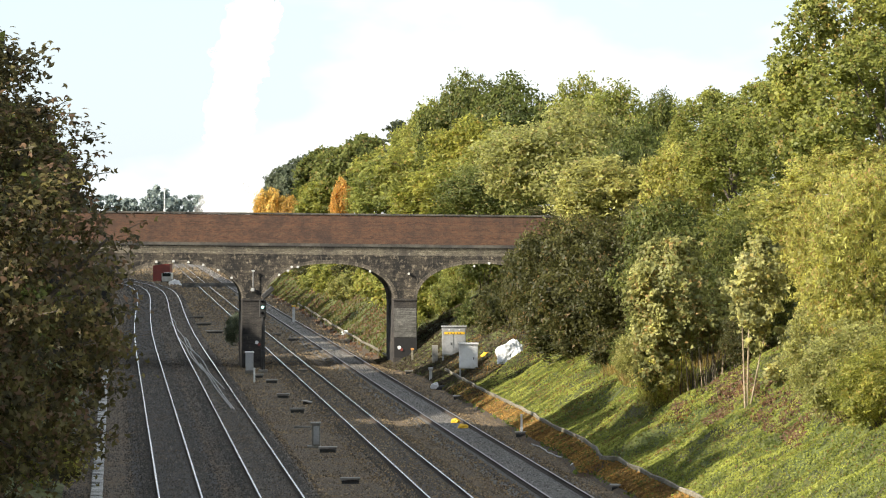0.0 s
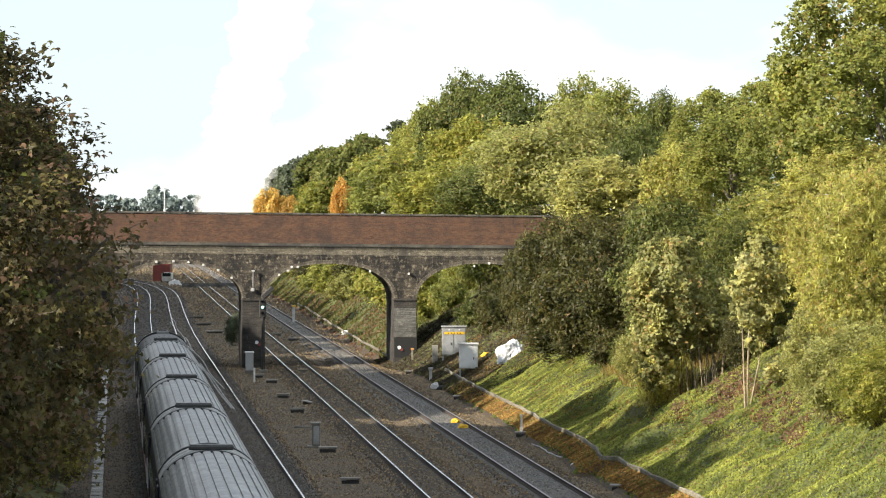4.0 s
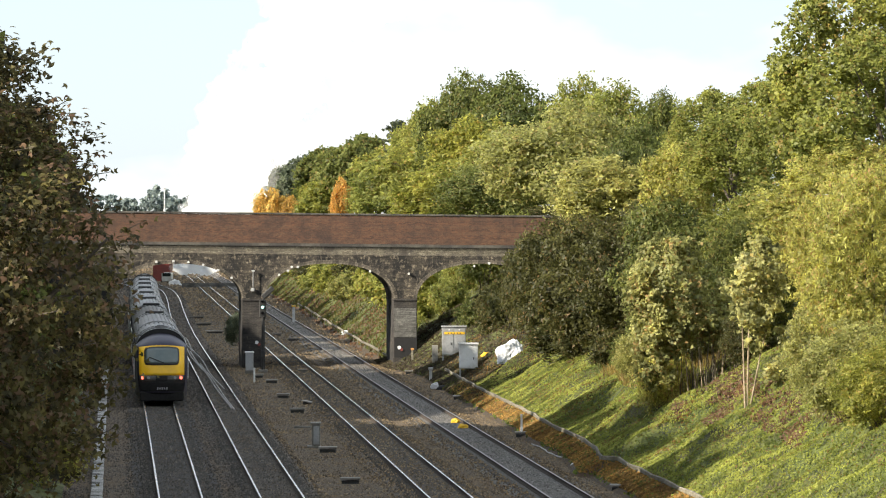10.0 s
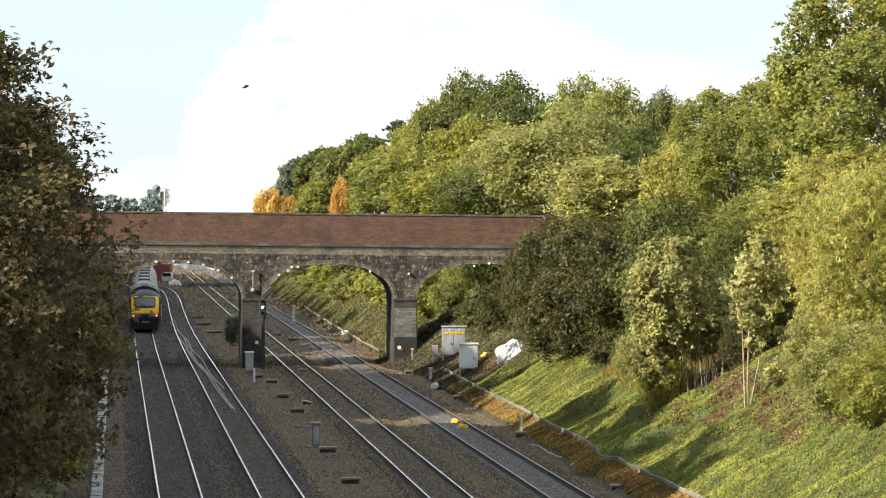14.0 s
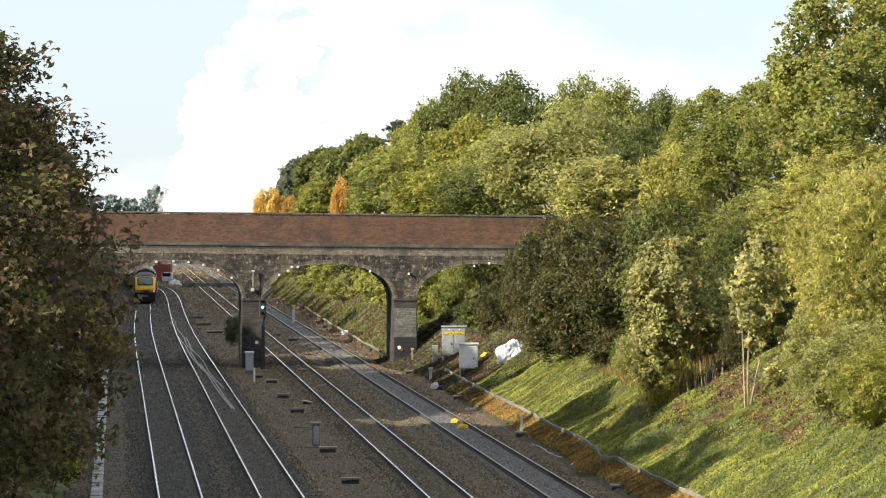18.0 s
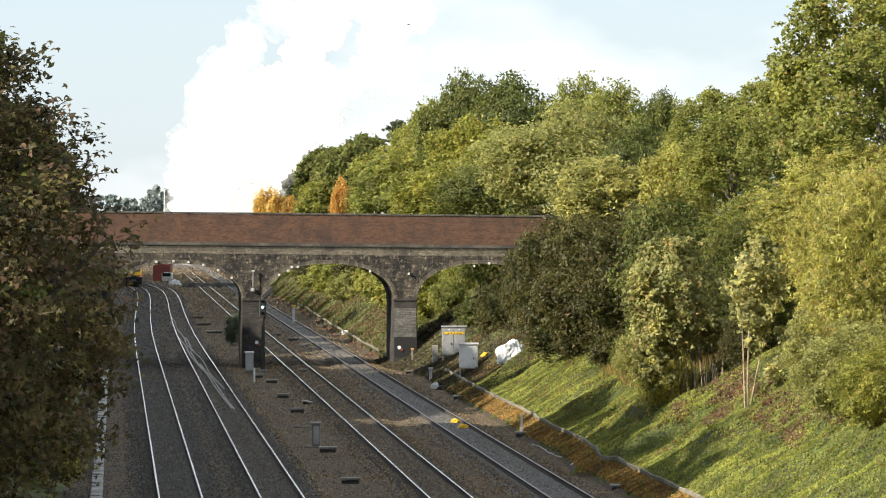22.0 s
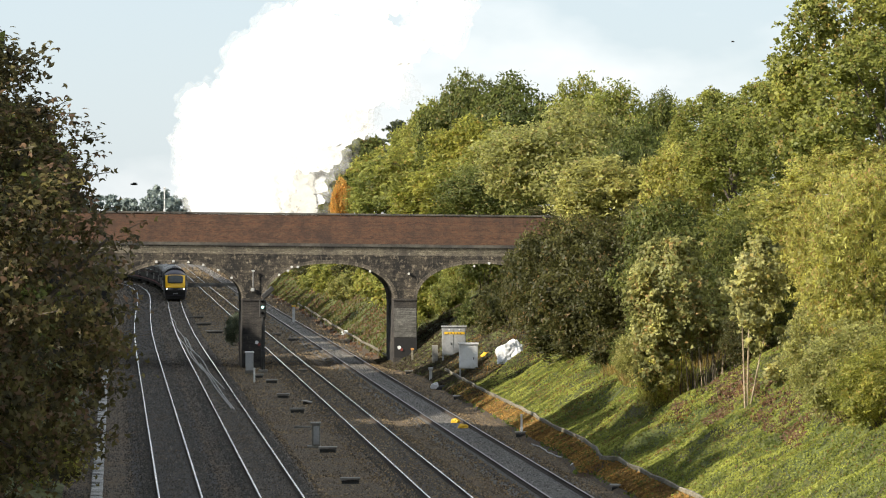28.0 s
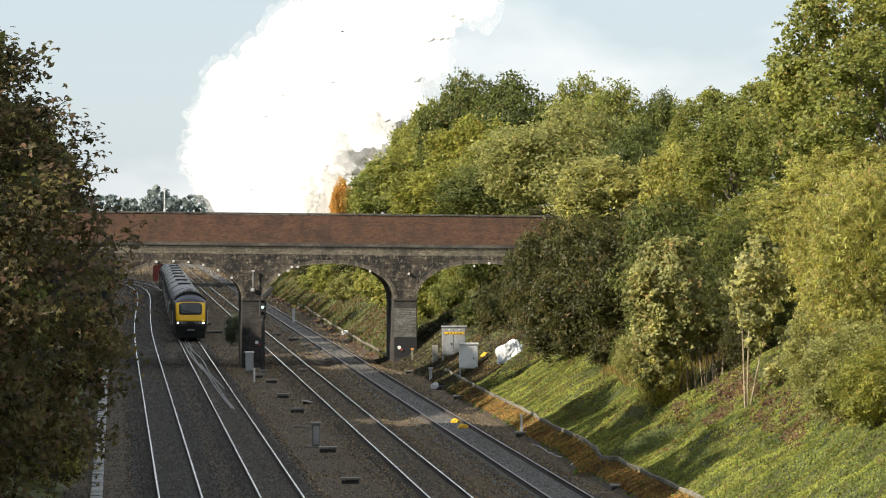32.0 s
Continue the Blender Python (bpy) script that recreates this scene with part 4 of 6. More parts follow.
    # unseen trees added on the southern bank to shade the tracks
    for j, y in enumerate(np.concatenate([np.arange(58, 300, 9.0), np.arange(300, 800, 14.0)])):
        x = float(left_toe(y)) - float(np.interp(y, [180, 200, 290, 310], [9.0, 12.6, 12.0, 12.5])) - 2.0 * (j % 2)
        # tops chosen by distance to shape shade and sun patches
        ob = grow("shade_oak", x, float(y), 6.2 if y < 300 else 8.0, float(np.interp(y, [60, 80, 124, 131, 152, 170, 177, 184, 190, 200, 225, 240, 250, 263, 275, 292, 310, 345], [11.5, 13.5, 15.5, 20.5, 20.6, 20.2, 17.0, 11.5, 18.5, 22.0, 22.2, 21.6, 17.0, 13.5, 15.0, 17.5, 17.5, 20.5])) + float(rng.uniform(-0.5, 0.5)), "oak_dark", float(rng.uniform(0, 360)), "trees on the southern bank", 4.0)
        tagged(ob, "unseen oak added to shade the tracks")
    # low growth added out of view to stop sun passing under the crowns
    for j, y in enumerate(np.arange(96, 290, 7.5)):
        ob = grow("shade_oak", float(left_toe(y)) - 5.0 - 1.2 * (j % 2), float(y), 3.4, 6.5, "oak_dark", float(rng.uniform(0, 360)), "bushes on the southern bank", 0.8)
        tagged(ob, "unseen low bush added to block the sun")


plant_all()


def cedar():
    """A flat-topped cedar on the skyline: dark plates of needles on a bare stem."""
    rng = rng_of(66)
    x, y, z = -6.2, 552.0, 7.4
    t = thing("cedar_tree", "dark flat-topped cedar on the skyline", "tree", pose(x, y, z), group="trees on the cutting bank")
    lob = []
    for h, w in ((15.6, 0.9), (14.9, 2.0), (14.0, 1.4), (13.2, 2.3), (12.0, 1.8), (11.0, 2.6)):
        for a in np.arange(0, 6.28, 0.16):
            k = math.sqrt(rng.random())
            lob.append((w * k * math.cos(a), w * k * math.sin(a), h + rng.uniform(-0.15, 0.15) - 0.25 * k, 0.26))
    lob = np.array(lob)
    pos, nor = crown_points(rng, lob, 9000, 0.1)
    part("crown", leaves_mesh("crown", pos, nor, 0.16, rng, 1.6, "tri"), M["cedar"], t)
    bm = bmesh.new()
    limbs(bm, rng, (0, 0, -0.6), (0, 0, 14.6), 0.4, [tuple(e[:3]) for e in lob[::5]])
    part("trunk", bm, M["bark"], t)


cedar()


def near_maple():
    """The maple close to the camera: leafy boughs with jagged five-pointed leaves."""
    rng = rng_of(77)
    t = thing("maple_tree", "dark maple with browning autumn leaves beside the track", "tree", pose(-8.8, 62, 0.6))
    lob = []
    for z in np.arange(0.8, 12.2, 0.62):
        w = float(np.interp(z, [0.5, 2.5, 4.8, 5.25, 5.68, 6.03, 6.9, 7.25, 7.95, 8.6, 9.0, 10.04, 10.74, 11.35, 12.05, 12.6, 13.0],
                            [2.3, 2.6, 2.75, 2.84, 3.4, 3.62, 3.78, 3.80, 3.85, 3.88, 3.70, 3.44, 3.0, 2.42, 1.68, 0.95, 0.4])) - 0.25
        for ring in (1.0, 0.72, 0.4) if z < 10.8 else (1.0, 0.6):
            for a in np.arange(0, 6.28, 0.85 / max(w * ring, 0.4)):
                a2, k = a + rng.uniform(-0.2, 0.2), ring * rng.uniform(0.86, 1.05)
                lob.append((w * k * math.cos(a2), w * k * math.sin(a2) * 0.95, z + rng.uniform(-0.25, 0.25), rng.uniform(0.26, 0.55)))
    lob = np.array(lob)
    # more leaves on the sunny trackside, where the boughs are fullest
    side = (lob[:, 0] > -0.5) & (lob[:, 1] < 2.0)
    pos, nor = crown_points(rng, lob[side], 52000, 0.2, 12, 0.36)
    pos2, nor2 = crown_points(rng, lob[~side], 9000, 0.2, 10, 0.36)
    pos, nor = np.concatenate([pos, pos2]), np.concatenate([nor, nor2])
    # sprays of leaves on outlying twigs
    twigs = bmesh.new()
    tp, tn = [], []
    outer = lob[(np.hypot(lob[:, 0], lob[:, 1]) > 2.0) & side]
    for e in outer[rng.choice(len(outer), 220)]:
        d = Vector((e[0], e[1] * 0.6, rng.uniform(0.2, 1.8))).normalized()
        p = Vector(e[:3]) + d * e[3] * 0.5
        q = p + d * rng.uniform(0.2, 0.5)
        add_cyl(twigs, p, q, 0.012, 0.005, 5)
        for f in np.linspace(0.3, 1.0, 7):
            tp.append(p.lerp(q, f) + Vector(rng.normal(size=3)) * 0.05)
            tn.append(rng.normal(size=3))
    pos, nor = np.concatenate([pos, np.array(tp)]), np.concatenate([nor, np.array(tn)])
    # low leaves tilted steeply to darken the lower crown, upper ones open to the sky
    nor = 0.8 * nor + np.column_stack([np.full(len(pos), -0.1), np.full(len(pos), -0.5), np.interp(pos[:, 2], [7.5, 9.5], [-0.15, 0.8])])
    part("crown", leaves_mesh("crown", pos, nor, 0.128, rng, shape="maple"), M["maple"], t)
    bm = bmesh.new()
    ends = [tuple(e[:3]) for e in lob[rng.choice(len(lob), 70, replace=False)]]
    limbs(bm, rng, (0, 0, -0.8), (0.2, 0, 10.5), 0.26, ends)
    part("trunk", bm, M["bark"], t)
    tagged(part("twig_growth", twigs, M["bark"], t), kind="stuff")


near_maple()
grow("shrub_c", -14.3, 146.0, 1.05, 2.0, "lime", 30.0, "bushes beside the trough", 0.0)


def aspen_clump(name, label, x, y, stems, crown, count, size, material, seed):
    """Several pale stems from one root with a loose crown."""
    rng = rng_of(seed)
    z = bank_z(x, y)
    t = thing(name, label, "tree", pose(x, y, z - 0.05), group="stemmed shrubs on the bank")
    for dx, dy, tx, ty, h, r in stems:
        bm = bmesh.new()
        mid = Vector((dx + (tx - dx) * 0.45, dy + (ty - dy) * 0.45, h * 0.5))
        add_cyl(bm, (dx, dy, -0.2), mid, r, r * 0.75, 8)
        add_cyl(bm, mid, (tx, ty, h), r * 0.75, r * 0.25, 7)
        part("stem", bm, M["birch"] if r > 0.023 else M["bark"], t)
    pos, nor = crown_points(rng, np.array(crown), count, 0.2)
    part("crown", leaves_mesh("crown", pos, nor, size, rng, 1.35), material, t)


def dome(rng, n, cx, cz, rx, rz, r0, r1, lo=-1.0):
    d = unit(rng.normal(size=(n, 3)))
    k = rng.uniform(0.45, 0.95, (n, 1))
    c = d * k * np.array([rx, rx, rz]) + np.array([cx, 0, cz])
    return np.column_stack([c, rng.uniform(r0, r1, n)])


r_ = rng_of(91)
aspen_clump("hazel_shrub", "round grey-green shrub on bare pale stems", 9.75, 163.0,
            [(float(a), float(b), float(a * 1.1 + c), float(b), float(e), float(d)) for a, b, c, d, e in zip(r_.uniform(-0.2, 2.3, 56), r_.uniform(-0.5, 0.7, 56), r_.uniform(-0.5, 0.4, 56), r_.uniform(0.011, 0.028, 56), r_.uniform(2.2, 4.4, 56))],
            np.vstack([dome(r_, 120, -0.50, 4.55, 1.95, 2.5, 0.30, 0.55), dome(r_, 34, -1.2, 2.15, 0.95, 1.3, 0.25, 0.45), dome(r_, 36, 1.45, 3.7, 0.85, 1.6, 0.25, 0.45)]), 23000, 0.125, M["hazel"], 92)
aspen_clump("birch_tree", "slim young birch with three pale stems", 11.27, 149.0,
            [(-0.06, 0, -0.22, 0.1, 4.3, 0.040), (0.0, 0.05, 0.14, 0.0, 5.4, 0.042), (0.06, 0, 1.10, 0.1, 4.4, 0.036)],
            np.vstack([dome(r_, 64, 0.36, 4.35, 1.25, 2.3, 0.24, 0.42), dome(r_, 12, 1.25, 1.4, 0.5, 0.9, 0.2, 0.36)]), 6200, 0.125, M["aspen"], 93)


def scatter(name, label, material, seed, count, y0, y1, d0, d1, size, long, upright=0.8, zoff=0.02, clump=0.0, shape="leaf"):
    """Low growth on the bank: leaves or blades on the ground between two distances from the edging."""
    rng = rng_of(seed)
    ys = rng.uniform(y0, y1, count * 2)
    ds = rng.uniform(d0, d1, count * 2)
    if clump:
        keep = np.array([noise.noise(Vector((d * clump, y * clump * 0.6, seed))) + 0.5 * noise.noise(Vector((d * clump * 4, y * clump * 2, seed))) for d, y in zip(ds, ys)]) > rng.uniform(-0.12, 0.3, len(ys))
        ys, ds = ys[keep], ds[keep]
    ys, ds = ys[:count], ds[:count]
    xs = right_toe(ys) + ds
    zs = np.array([bank_z(float(a), float(b)) for a, b in zip(xs, ys)])
    pos = np.column_stack([xs, ys, zs + (-0.02 if shape == "blade" else zoff + rng.uniform(0, size * 0.7, len(xs)))])
    nor = 0.6 * rng.normal(size=(len(xs), 3)) + np.array([-0.6, -upright, 0.6])
    tagged(part(name, leaves_mesh(name, pos, nor, size, rng, long, shape), material), label, "grass", kind="stuff")


scatter("grass", "bright green tussocky grass on the bank", M["blade"], 101, 24000, 108, 228, 0.05, 9.0, 0.10, 1.6, shape="blade")
scatter("clover", "low green ground cover on the bank", M["herb"], 109, 140000, 112, 226, 0.05, 7.5, 0.064, 1.5, upright=0.3, zoff=0.06)
scatter("tussocks", "taller clumps of green grass on the bank", M["blade"], 107, 8000, 108, 250, 0.3, 8.0, 0.13, 2.4, clump=0.6, shape="blade")
scatter("dry_grass", "tall dry tawny grass among the bushes", M["tawny"], 102, 9000, 168, 194, 3.1, 5.6, 0.12, 8.0, clump=0.3, shape="blade")
scatter("bracken", "rust-brown dead bracken under the bushes", M["bramble"], 103, 12000, 126, 168, 4.4, 7.0, 0.09, 2.0, clump=0.22)
scatter("leaf_litter", "brown dead leaves under the stemmed shrubs", M["bramble"], 113, 9000, 151, 163, 2.8, 4.8, 0.085, 1.6, clump=0.45)
scatter("fallen_leaves", "dead leaves spilling from under the bushes", M["bramble"], 114, 5000, 133, 147, 3.3, 4.6, 0.085, 1.6, clump=0.5)
scatter("weeds", "rusty weeds along the timber edging", M["rustgrass"], 104, 26000, 126, 232, -0.95, -0.02, 0.065, 2.0)
scatter("low_weeds", "green weeds along the timber edging", M["blade"], 110, 2500, 134, 262, -1.1, 0.1, 0.08, 2.0, clump=0.5)
scatter("dead_weeds", "dark brown dead weeds below the cabinets", M["deadweed"], 111, 40000, 216, 284, -1.1, 6.5, 0.08, 2.0)
scatter("rough_grass", "thin green grass among dead weeds by the cabinets", M["blade"], 116, 9000, 216, 284, 0.2, 7.0, 0.10, 1.8, clump=0.35, shape="blade")
scatter("brown_weeds", "brown weeds in patches on the bank", M["rustweed"], 108, 14000, 150, 262, 0.2, 4.6, 0.07, 2.0, clump=0.5)
scatter("far_grass", "tufted green bank beyond the bridge", M["far_blade"], 105, 40000, 280, 560, 0.0, 9.0, 0.22, 2.2, shape="blade")
scatter("far_bracken", "orange-brown bracken beyond the bridge", M["bramble"], 106, 7000, 285, 560, -0.6, 5.0, 0.14, 2.0, clump=0.2)


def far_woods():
    """Tree line on the skyline, with the haze of distance put into its leaf colour."""
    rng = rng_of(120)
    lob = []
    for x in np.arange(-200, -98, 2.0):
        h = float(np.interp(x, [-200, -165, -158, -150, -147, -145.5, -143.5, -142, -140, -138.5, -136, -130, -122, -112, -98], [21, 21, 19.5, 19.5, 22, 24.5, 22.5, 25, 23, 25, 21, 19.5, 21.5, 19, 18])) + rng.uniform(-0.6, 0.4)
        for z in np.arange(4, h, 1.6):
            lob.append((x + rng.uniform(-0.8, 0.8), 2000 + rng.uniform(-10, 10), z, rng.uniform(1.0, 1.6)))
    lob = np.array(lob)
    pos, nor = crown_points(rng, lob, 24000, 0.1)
    tagged(part("far_woods", leaves_mesh("far_woods", pos, nor, 1.25, rng, 1.3, "tri"), M["far_wood"]), "skyline woods with haze put into their blue-green colour", "woods", kind="stuff")


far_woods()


def stones(name, label, material, seed, y0, y1, lo, hi, per_m2, size, height):
    """Loose broken stone between two lines along the railway."""
    rng = rng_of(seed)
    mid = (y0 + y1) / 2
    count = int(per_m2 * (y1 - y0) * float(np.mean(hi(np.array([mid])) - lo(np.array([mid])))))
    ys = rng.uniform(y0, y1, count)
    a, b = lo(ys), hi(ys)
    xs = a + (b - a) * rng.random(count)
    s = size * rng.uniform(0.55, 1.35, (count, 1))
    dx = np.min([np.abs(xs - track_x(k, ys)) for k in range(4)], axis=0)
    keep = np.abs(dx - 0.752) > 0.11
    xs, ys, s, dx, count = xs[keep], ys[keep], s[keep], dx[keep], int(keep.sum())
    c = np.column_stack([xs, ys, -0.31 + 0.135 * np.clip((1.9 - dx) / 0.7, 0, 1)])
    ang = rng.uniform(0, 6.283, (count, 1))
    v = []
    for k in range(4):
        r = s * rng.uniform(0.38, 0.62, (count, 1))
        v.append(c + np.hstack([np.cos(ang + k * 1.571) * r, np.sin(ang + k * 1.571) * r, rng.uniform(-0.03, 0.015, (count, 1))]))
    v.append(c + np.hstack([rng.uniform(-0.25, 0.25, (count, 2)) * s, s * height * rng.uniform(0.5, 1.25, (count, 1))]))
    v = np.stack(v, 1).reshape(-1, 3)
    i = np.arange(count)[:, None] * 5
    f = np.concatenate([np.hstack([i + k, i + (k + 1) % 4, i + 4]) for k in range(4)])
    me = bpy.data.meshes.new(name)
    quads(me, v, f)
    tagged(part(name, me, material), label, "ballast", kind="stuff")


def beside(k, off):
    return lambda y: track_x(k, y) + off


for y0, y1, dens, size in ((134, 205, 34, 0.085), (205, 285, 17, 0.115), (285, 430, 6, 0.15), (430, 600, 2.2, 0.28), (600, 820, 1.0, 0.45)):
    stones("ballast_stones", "grey crushed stone along the main tracks", M["stone_grey"], int(y0), y0, y1, left_toe, beside(1, 1.5), dens * 0.9, size, 0.55)
    stones("ballast_stones", "brown crushed stone between the track pairs", M["stone_brown"], int(y0) + 1, y0, y1, beside(1, 1.5), beside(3, -1.0), dens, size, 0.55)
    stones("ballast_stones", "dark dirty stone along the bank foot", M["stone_brown"], int(y0) + 2, y0, y1, beside(3, 0.85), lambda y: right_toe(y) - 0.7, dens * 0.9, size, 0.55)
    stones("ballast_stones", "pale new stone in the relief track", M["stone_pale"], int(y0) + 3, y0, y1, beside(3, -0.68), beside(3, 0.68), dens * 1.1, size * 0.9, 0.45)
    for k in (0, 1, 2):
        stones("ballast_stones", "grey-brown stone between the rails", M["stone_grey"] if k == 0 else M["stone_brown"], int(y0) + 4 + k, y0, y1, beside(k, -0.68), beside(k, 0.68), dens * 0.5, size * 0.8, 0.3)


# ---- things beside the line ----
def edging():
    """The low timber edging on stakes along the foot of the bank."""
    t = thing("timber_edging", "low weathered timber edging on stakes along the bank", "edging")
    ys = np.concatenate([np.linspace(128.7, 155.05, 9), np.arange(155.6, 251, 3.18), np.arange(279, 450, 5.5)])
    for k, (a, b) in enumerate(zip(ys, ys[1:])):
        if b - a > 8 or (a > 270 and k % 9 == 4):
            continue
        b = b - 0.02
        p, q = [Vector((float(right_toe(v)) - 0.04 + 0.02 * math.sin(v * 0.7), v, (0.42 if v < 270 else 0.22) + 0.035 * math.sin(v * 0.9))) for v in (a, b)]
        d = q - p
        m = Matrix.Translation((p + q) / 2) @ d.to_track_quat("Y", "Z").to_matrix().to_4x4()
        part("plank", box((0, 0, 0), (0.10, d.length, 0.17), 0.02), M["timber"], t, at=m)
        part("stake", box((p.x - 0.08, p.y + 0.3, 0.12 if a < 270 else -0.1), (0.07, 0.07, 0.62), 0.012), M["timber"], t)


edging()


def loose_cable():
    """A grey cable lying along the foot of the rusty bank."""
    pts = [Vector((4.1 + 0.092 * (176.0 - y) + 0.06 * math.sin(y * 0.8) + 0.03 * math.sin(y * 2.3), y, -0.24)) for y in np.arange(150.0, 178.0, 0.5)]
    bm = bmesh.new()
    for p, q in zip(pts, pts[1:]):
        add_cyl(bm, p, q, 0.028, 0.028, 6)
    tagged(part("cable", bm, M["grey_steel"]), "loose grey cable lying along the ballast shoulder", "cable")


loose_cable()


def trough():
    t = thing("cable_trough", "pale concrete cable trough beside the track", "cable trough")
    me = bpy.data.meshes.new("lid")
    bm = box((0, 0, 0), (0.42, 0.975, 0.10), 0.015)
    bm.to_mesh(me)
    bm.free()
    me.materials.append(M["trough"])
    for y in np.arange(128, 300, 1.0):
        part("lid", me, None, t, at=pose(float(track_x(0, y)) - 2.95, y, -0.16 + 0.02 * math.sin(y * 3.7), 1.5 * math.sin(y * 5.3), 2.0 * math.sin(y * 2.9), 4.66 + 2.2 * math.sin(y * 7)))


trough()


def cabinet(name, label, x, y, w, d, h, material, legs, doors, sign=False, hood=False):
    z = bank_z(x, y)
    t = thing(name, label, "cabinet", pose(x, y, z), group="lineside cabinets")
    body = part("body", box((0, 0, legs + h / 2), (w, d, h), 0.02), material, t)
    part("roof", box((0, -0.02, legs + h + 0.05), (w + 0.12, d + 0.14, 0.09), 0.015), M["white_steel"] if hood else material, t)
    for k in range(doors):
        cx = -w / 2 + (k + 0.5) * w / doors
        dr = part("door", box((cx, -d / 2 - 0.012, legs + h / 2), (w / doors - 0.05, 0.025, h - 0.1), 0.006), material, body)
        part("handle", box((cx + w / doors * 0.28, -d / 2 - 0.04, legs + h * 0.42), (0.05, 0.04, 0.14), 0.01), M["dark_steel"], dr)
    if sign:
        sg = part("sign", box((0.05, -d / 2 - 0.035, legs + h * 0.80), (w * 0.86, 0.012, 0.15)), M["yellow"], body, "yellow warning label")
        for k in range(5):
            part("mark", box((-0.35 + k * 0.19, -d / 2 - 0.046, legs + h * 0.80), (0.10, 0.008, 0.06)), M["dark_steel"], sg)
        for k in range(2):
            part("lamp", cyl((-0.3 + 0.65 * k, -d / 2 - 0.05, legs + h * 0.92), (-0.3 + 0.65 * k, -d / 2 - 0.02, legs + h * 0.92), 0.05), M["white_steel"], body)
    for sx in (-1, 1):
        part("leg", box((sx * (w / 2 - 0.07), 0, legs / 2 - 0.15), (0.1, d * 0.8, legs + 0.3), 0.01), M["grey_steel"], t)


cabinet("relay_cabinet", "large grey steel relay cabinet with yellow label", 0.69, 256.0, 1.52, 0.9, 1.78, M["grey_steel"], 0.05, 2, True)
cabinet("equipment_cabinet", "pale grey steel equipment cabinet on legs", 1.49, 235.5, 1.10, 0.7, 1.40, M["white_steel"], 0.26, 1, False, True)


def sack(name, label, x, y, rx, ry, rz, material, seed, z=None):
    z = bank_z(x, y) if z is None else z
    bm = bmesh.new()
    bmesh.ops.create_icosphere(bm, subdivisions=4, radius=1.0)
    for v in bm.verts:
        p = v.co.copy()
        fold = 0.22 * abs(noise.noise(p * 3.1 + Vector((seed, 2, 0)))) + 0.13 * abs(noise.noise(p * 7.5 + Vector((0, seed, 0))))
        k = 1 + 0.34 * noise.noise(p * 1.5 + Vector((seed, 0, 0))) - fold
        v.co = Vector((p.x * rx * k, p.y * ry * k, max(-0.35, p.z) * rz * k + rz * 0.3))
    ob = part(name, bm, material, at=pose(x, y, z))
    return tagged(ob, label, "sack", group="rubbish on the bank")


sack("white_sack", "heap of white woven sacks on the bank", 3.80, 228.0, 0.95, 0.6, 0.98, M["white_bag"], 3)
sack("yellow_sack", "small yellow plastic bag in the grass", 2.65, 242.0, 0.36, 0.25, 0.20, M["yellow"], 5)
sack("white_rubbish", "crumpled white plastic beside the edging", -0.45, 235.0, 0.26, 0.2, 0.26, M["white_bag"], 7, -0.2)
sack("white_rubbish", "crumpled white plastic beside the edging", 0.40, 236.5, 0.26, 0.2, 0.20, M["white_bag"], 17, -0.2)
sack("white_rubbish", "crumpled white plastic beside the edging beyond the bridge", -8.25, 341.0, 0.38, 0.2, 0.30, M["white_bag"], 27)
sack("black_rubbish", "crumpled black plastic beside the edging", 0.02, 234.9, 0.42, 0.2, 0.20, M["black_panel"], 19, -0.27)
for x, y, rx, rz, seed in ((5.25, 162.0, 0.12, 0.10, 21), (5.70, 157.6, 0.15, 0.10, 22), (6.30, 152.6, 0.14, 0.11, 23), (7.05, 147.9, 0.12, 0.09, 24)):
    sack("white_rubbish", "scrap of white plastic on the ballast shoulder", x, y, rx, 0.1, rz, M["white_bag"], seed, -0.27)
sack("yellow_bag", "yellow plastic bag in the four-foot", 0.95, 189.5, 0.27, 0.2, 0.16, M["yellow"], 9, -0.15)
sack("yellow_bag", "small yellow plastic bag beside the rail", 0.60, 194.5, 0.2, 0.2, 0.18, M["yellow"], 10, -0.15)


def block(x, y, w, label="concrete sleeper block lying on the ballast", h=0.16, d=0.5, turn=0.0, tilt=0.0):
    t = thing("concrete_block", label, "block", pose(x, y, -0.27, 0, tilt, turn), group="blocks beside the track")
    part("slab", box((0, 0, 0.14 + h / 4), (w, d, h / 2), 0.015), M["concrete"], t)
    # dark box is a support and also paints the shadow under the slab
    part("foot", box((0, 0.05, 0.0), (w * 0.86, d * 0.8, 0.22)), M["dark_steel"], t, "dark footing that also stands for the shadow beneath")


for x, y, w in ((-14.5, 140.2, 0.9), (-3.50, 151.6, 0.75), (-4.94, 172.2, 0.8), (-7.52, 207.4, 0.8), (-8.93, 224.5, 0.72), (-10.42, 244.6, 0.75), (6.52, 147.8, 0.75),
                (3.68, 184.2, 0.78), (0.88, 222.4, 0.68), (-2.07, 258.9, 0.8), (-9.13, 260.8, 0.6), (-11.6, 253.0, 0.6),
                (-6.6, 287.0, 0.9), (-8.6, 300.0, 0.8), (-12.3, 330.0, 0.9), (-14.2, 344.0, 0.8), (-16.5, 365.0, 0.8), (-20.0, 352.0, 1.6), (-22.5, 378.0, 1.5), (-24.8, 404.0, 1.6)):
    block(x, y, w)
block(-7.33, 216.3, 0.85, "narrow concrete slab lying aslant on the ballast", 0.10, 0.3, -62.0, 4.0)


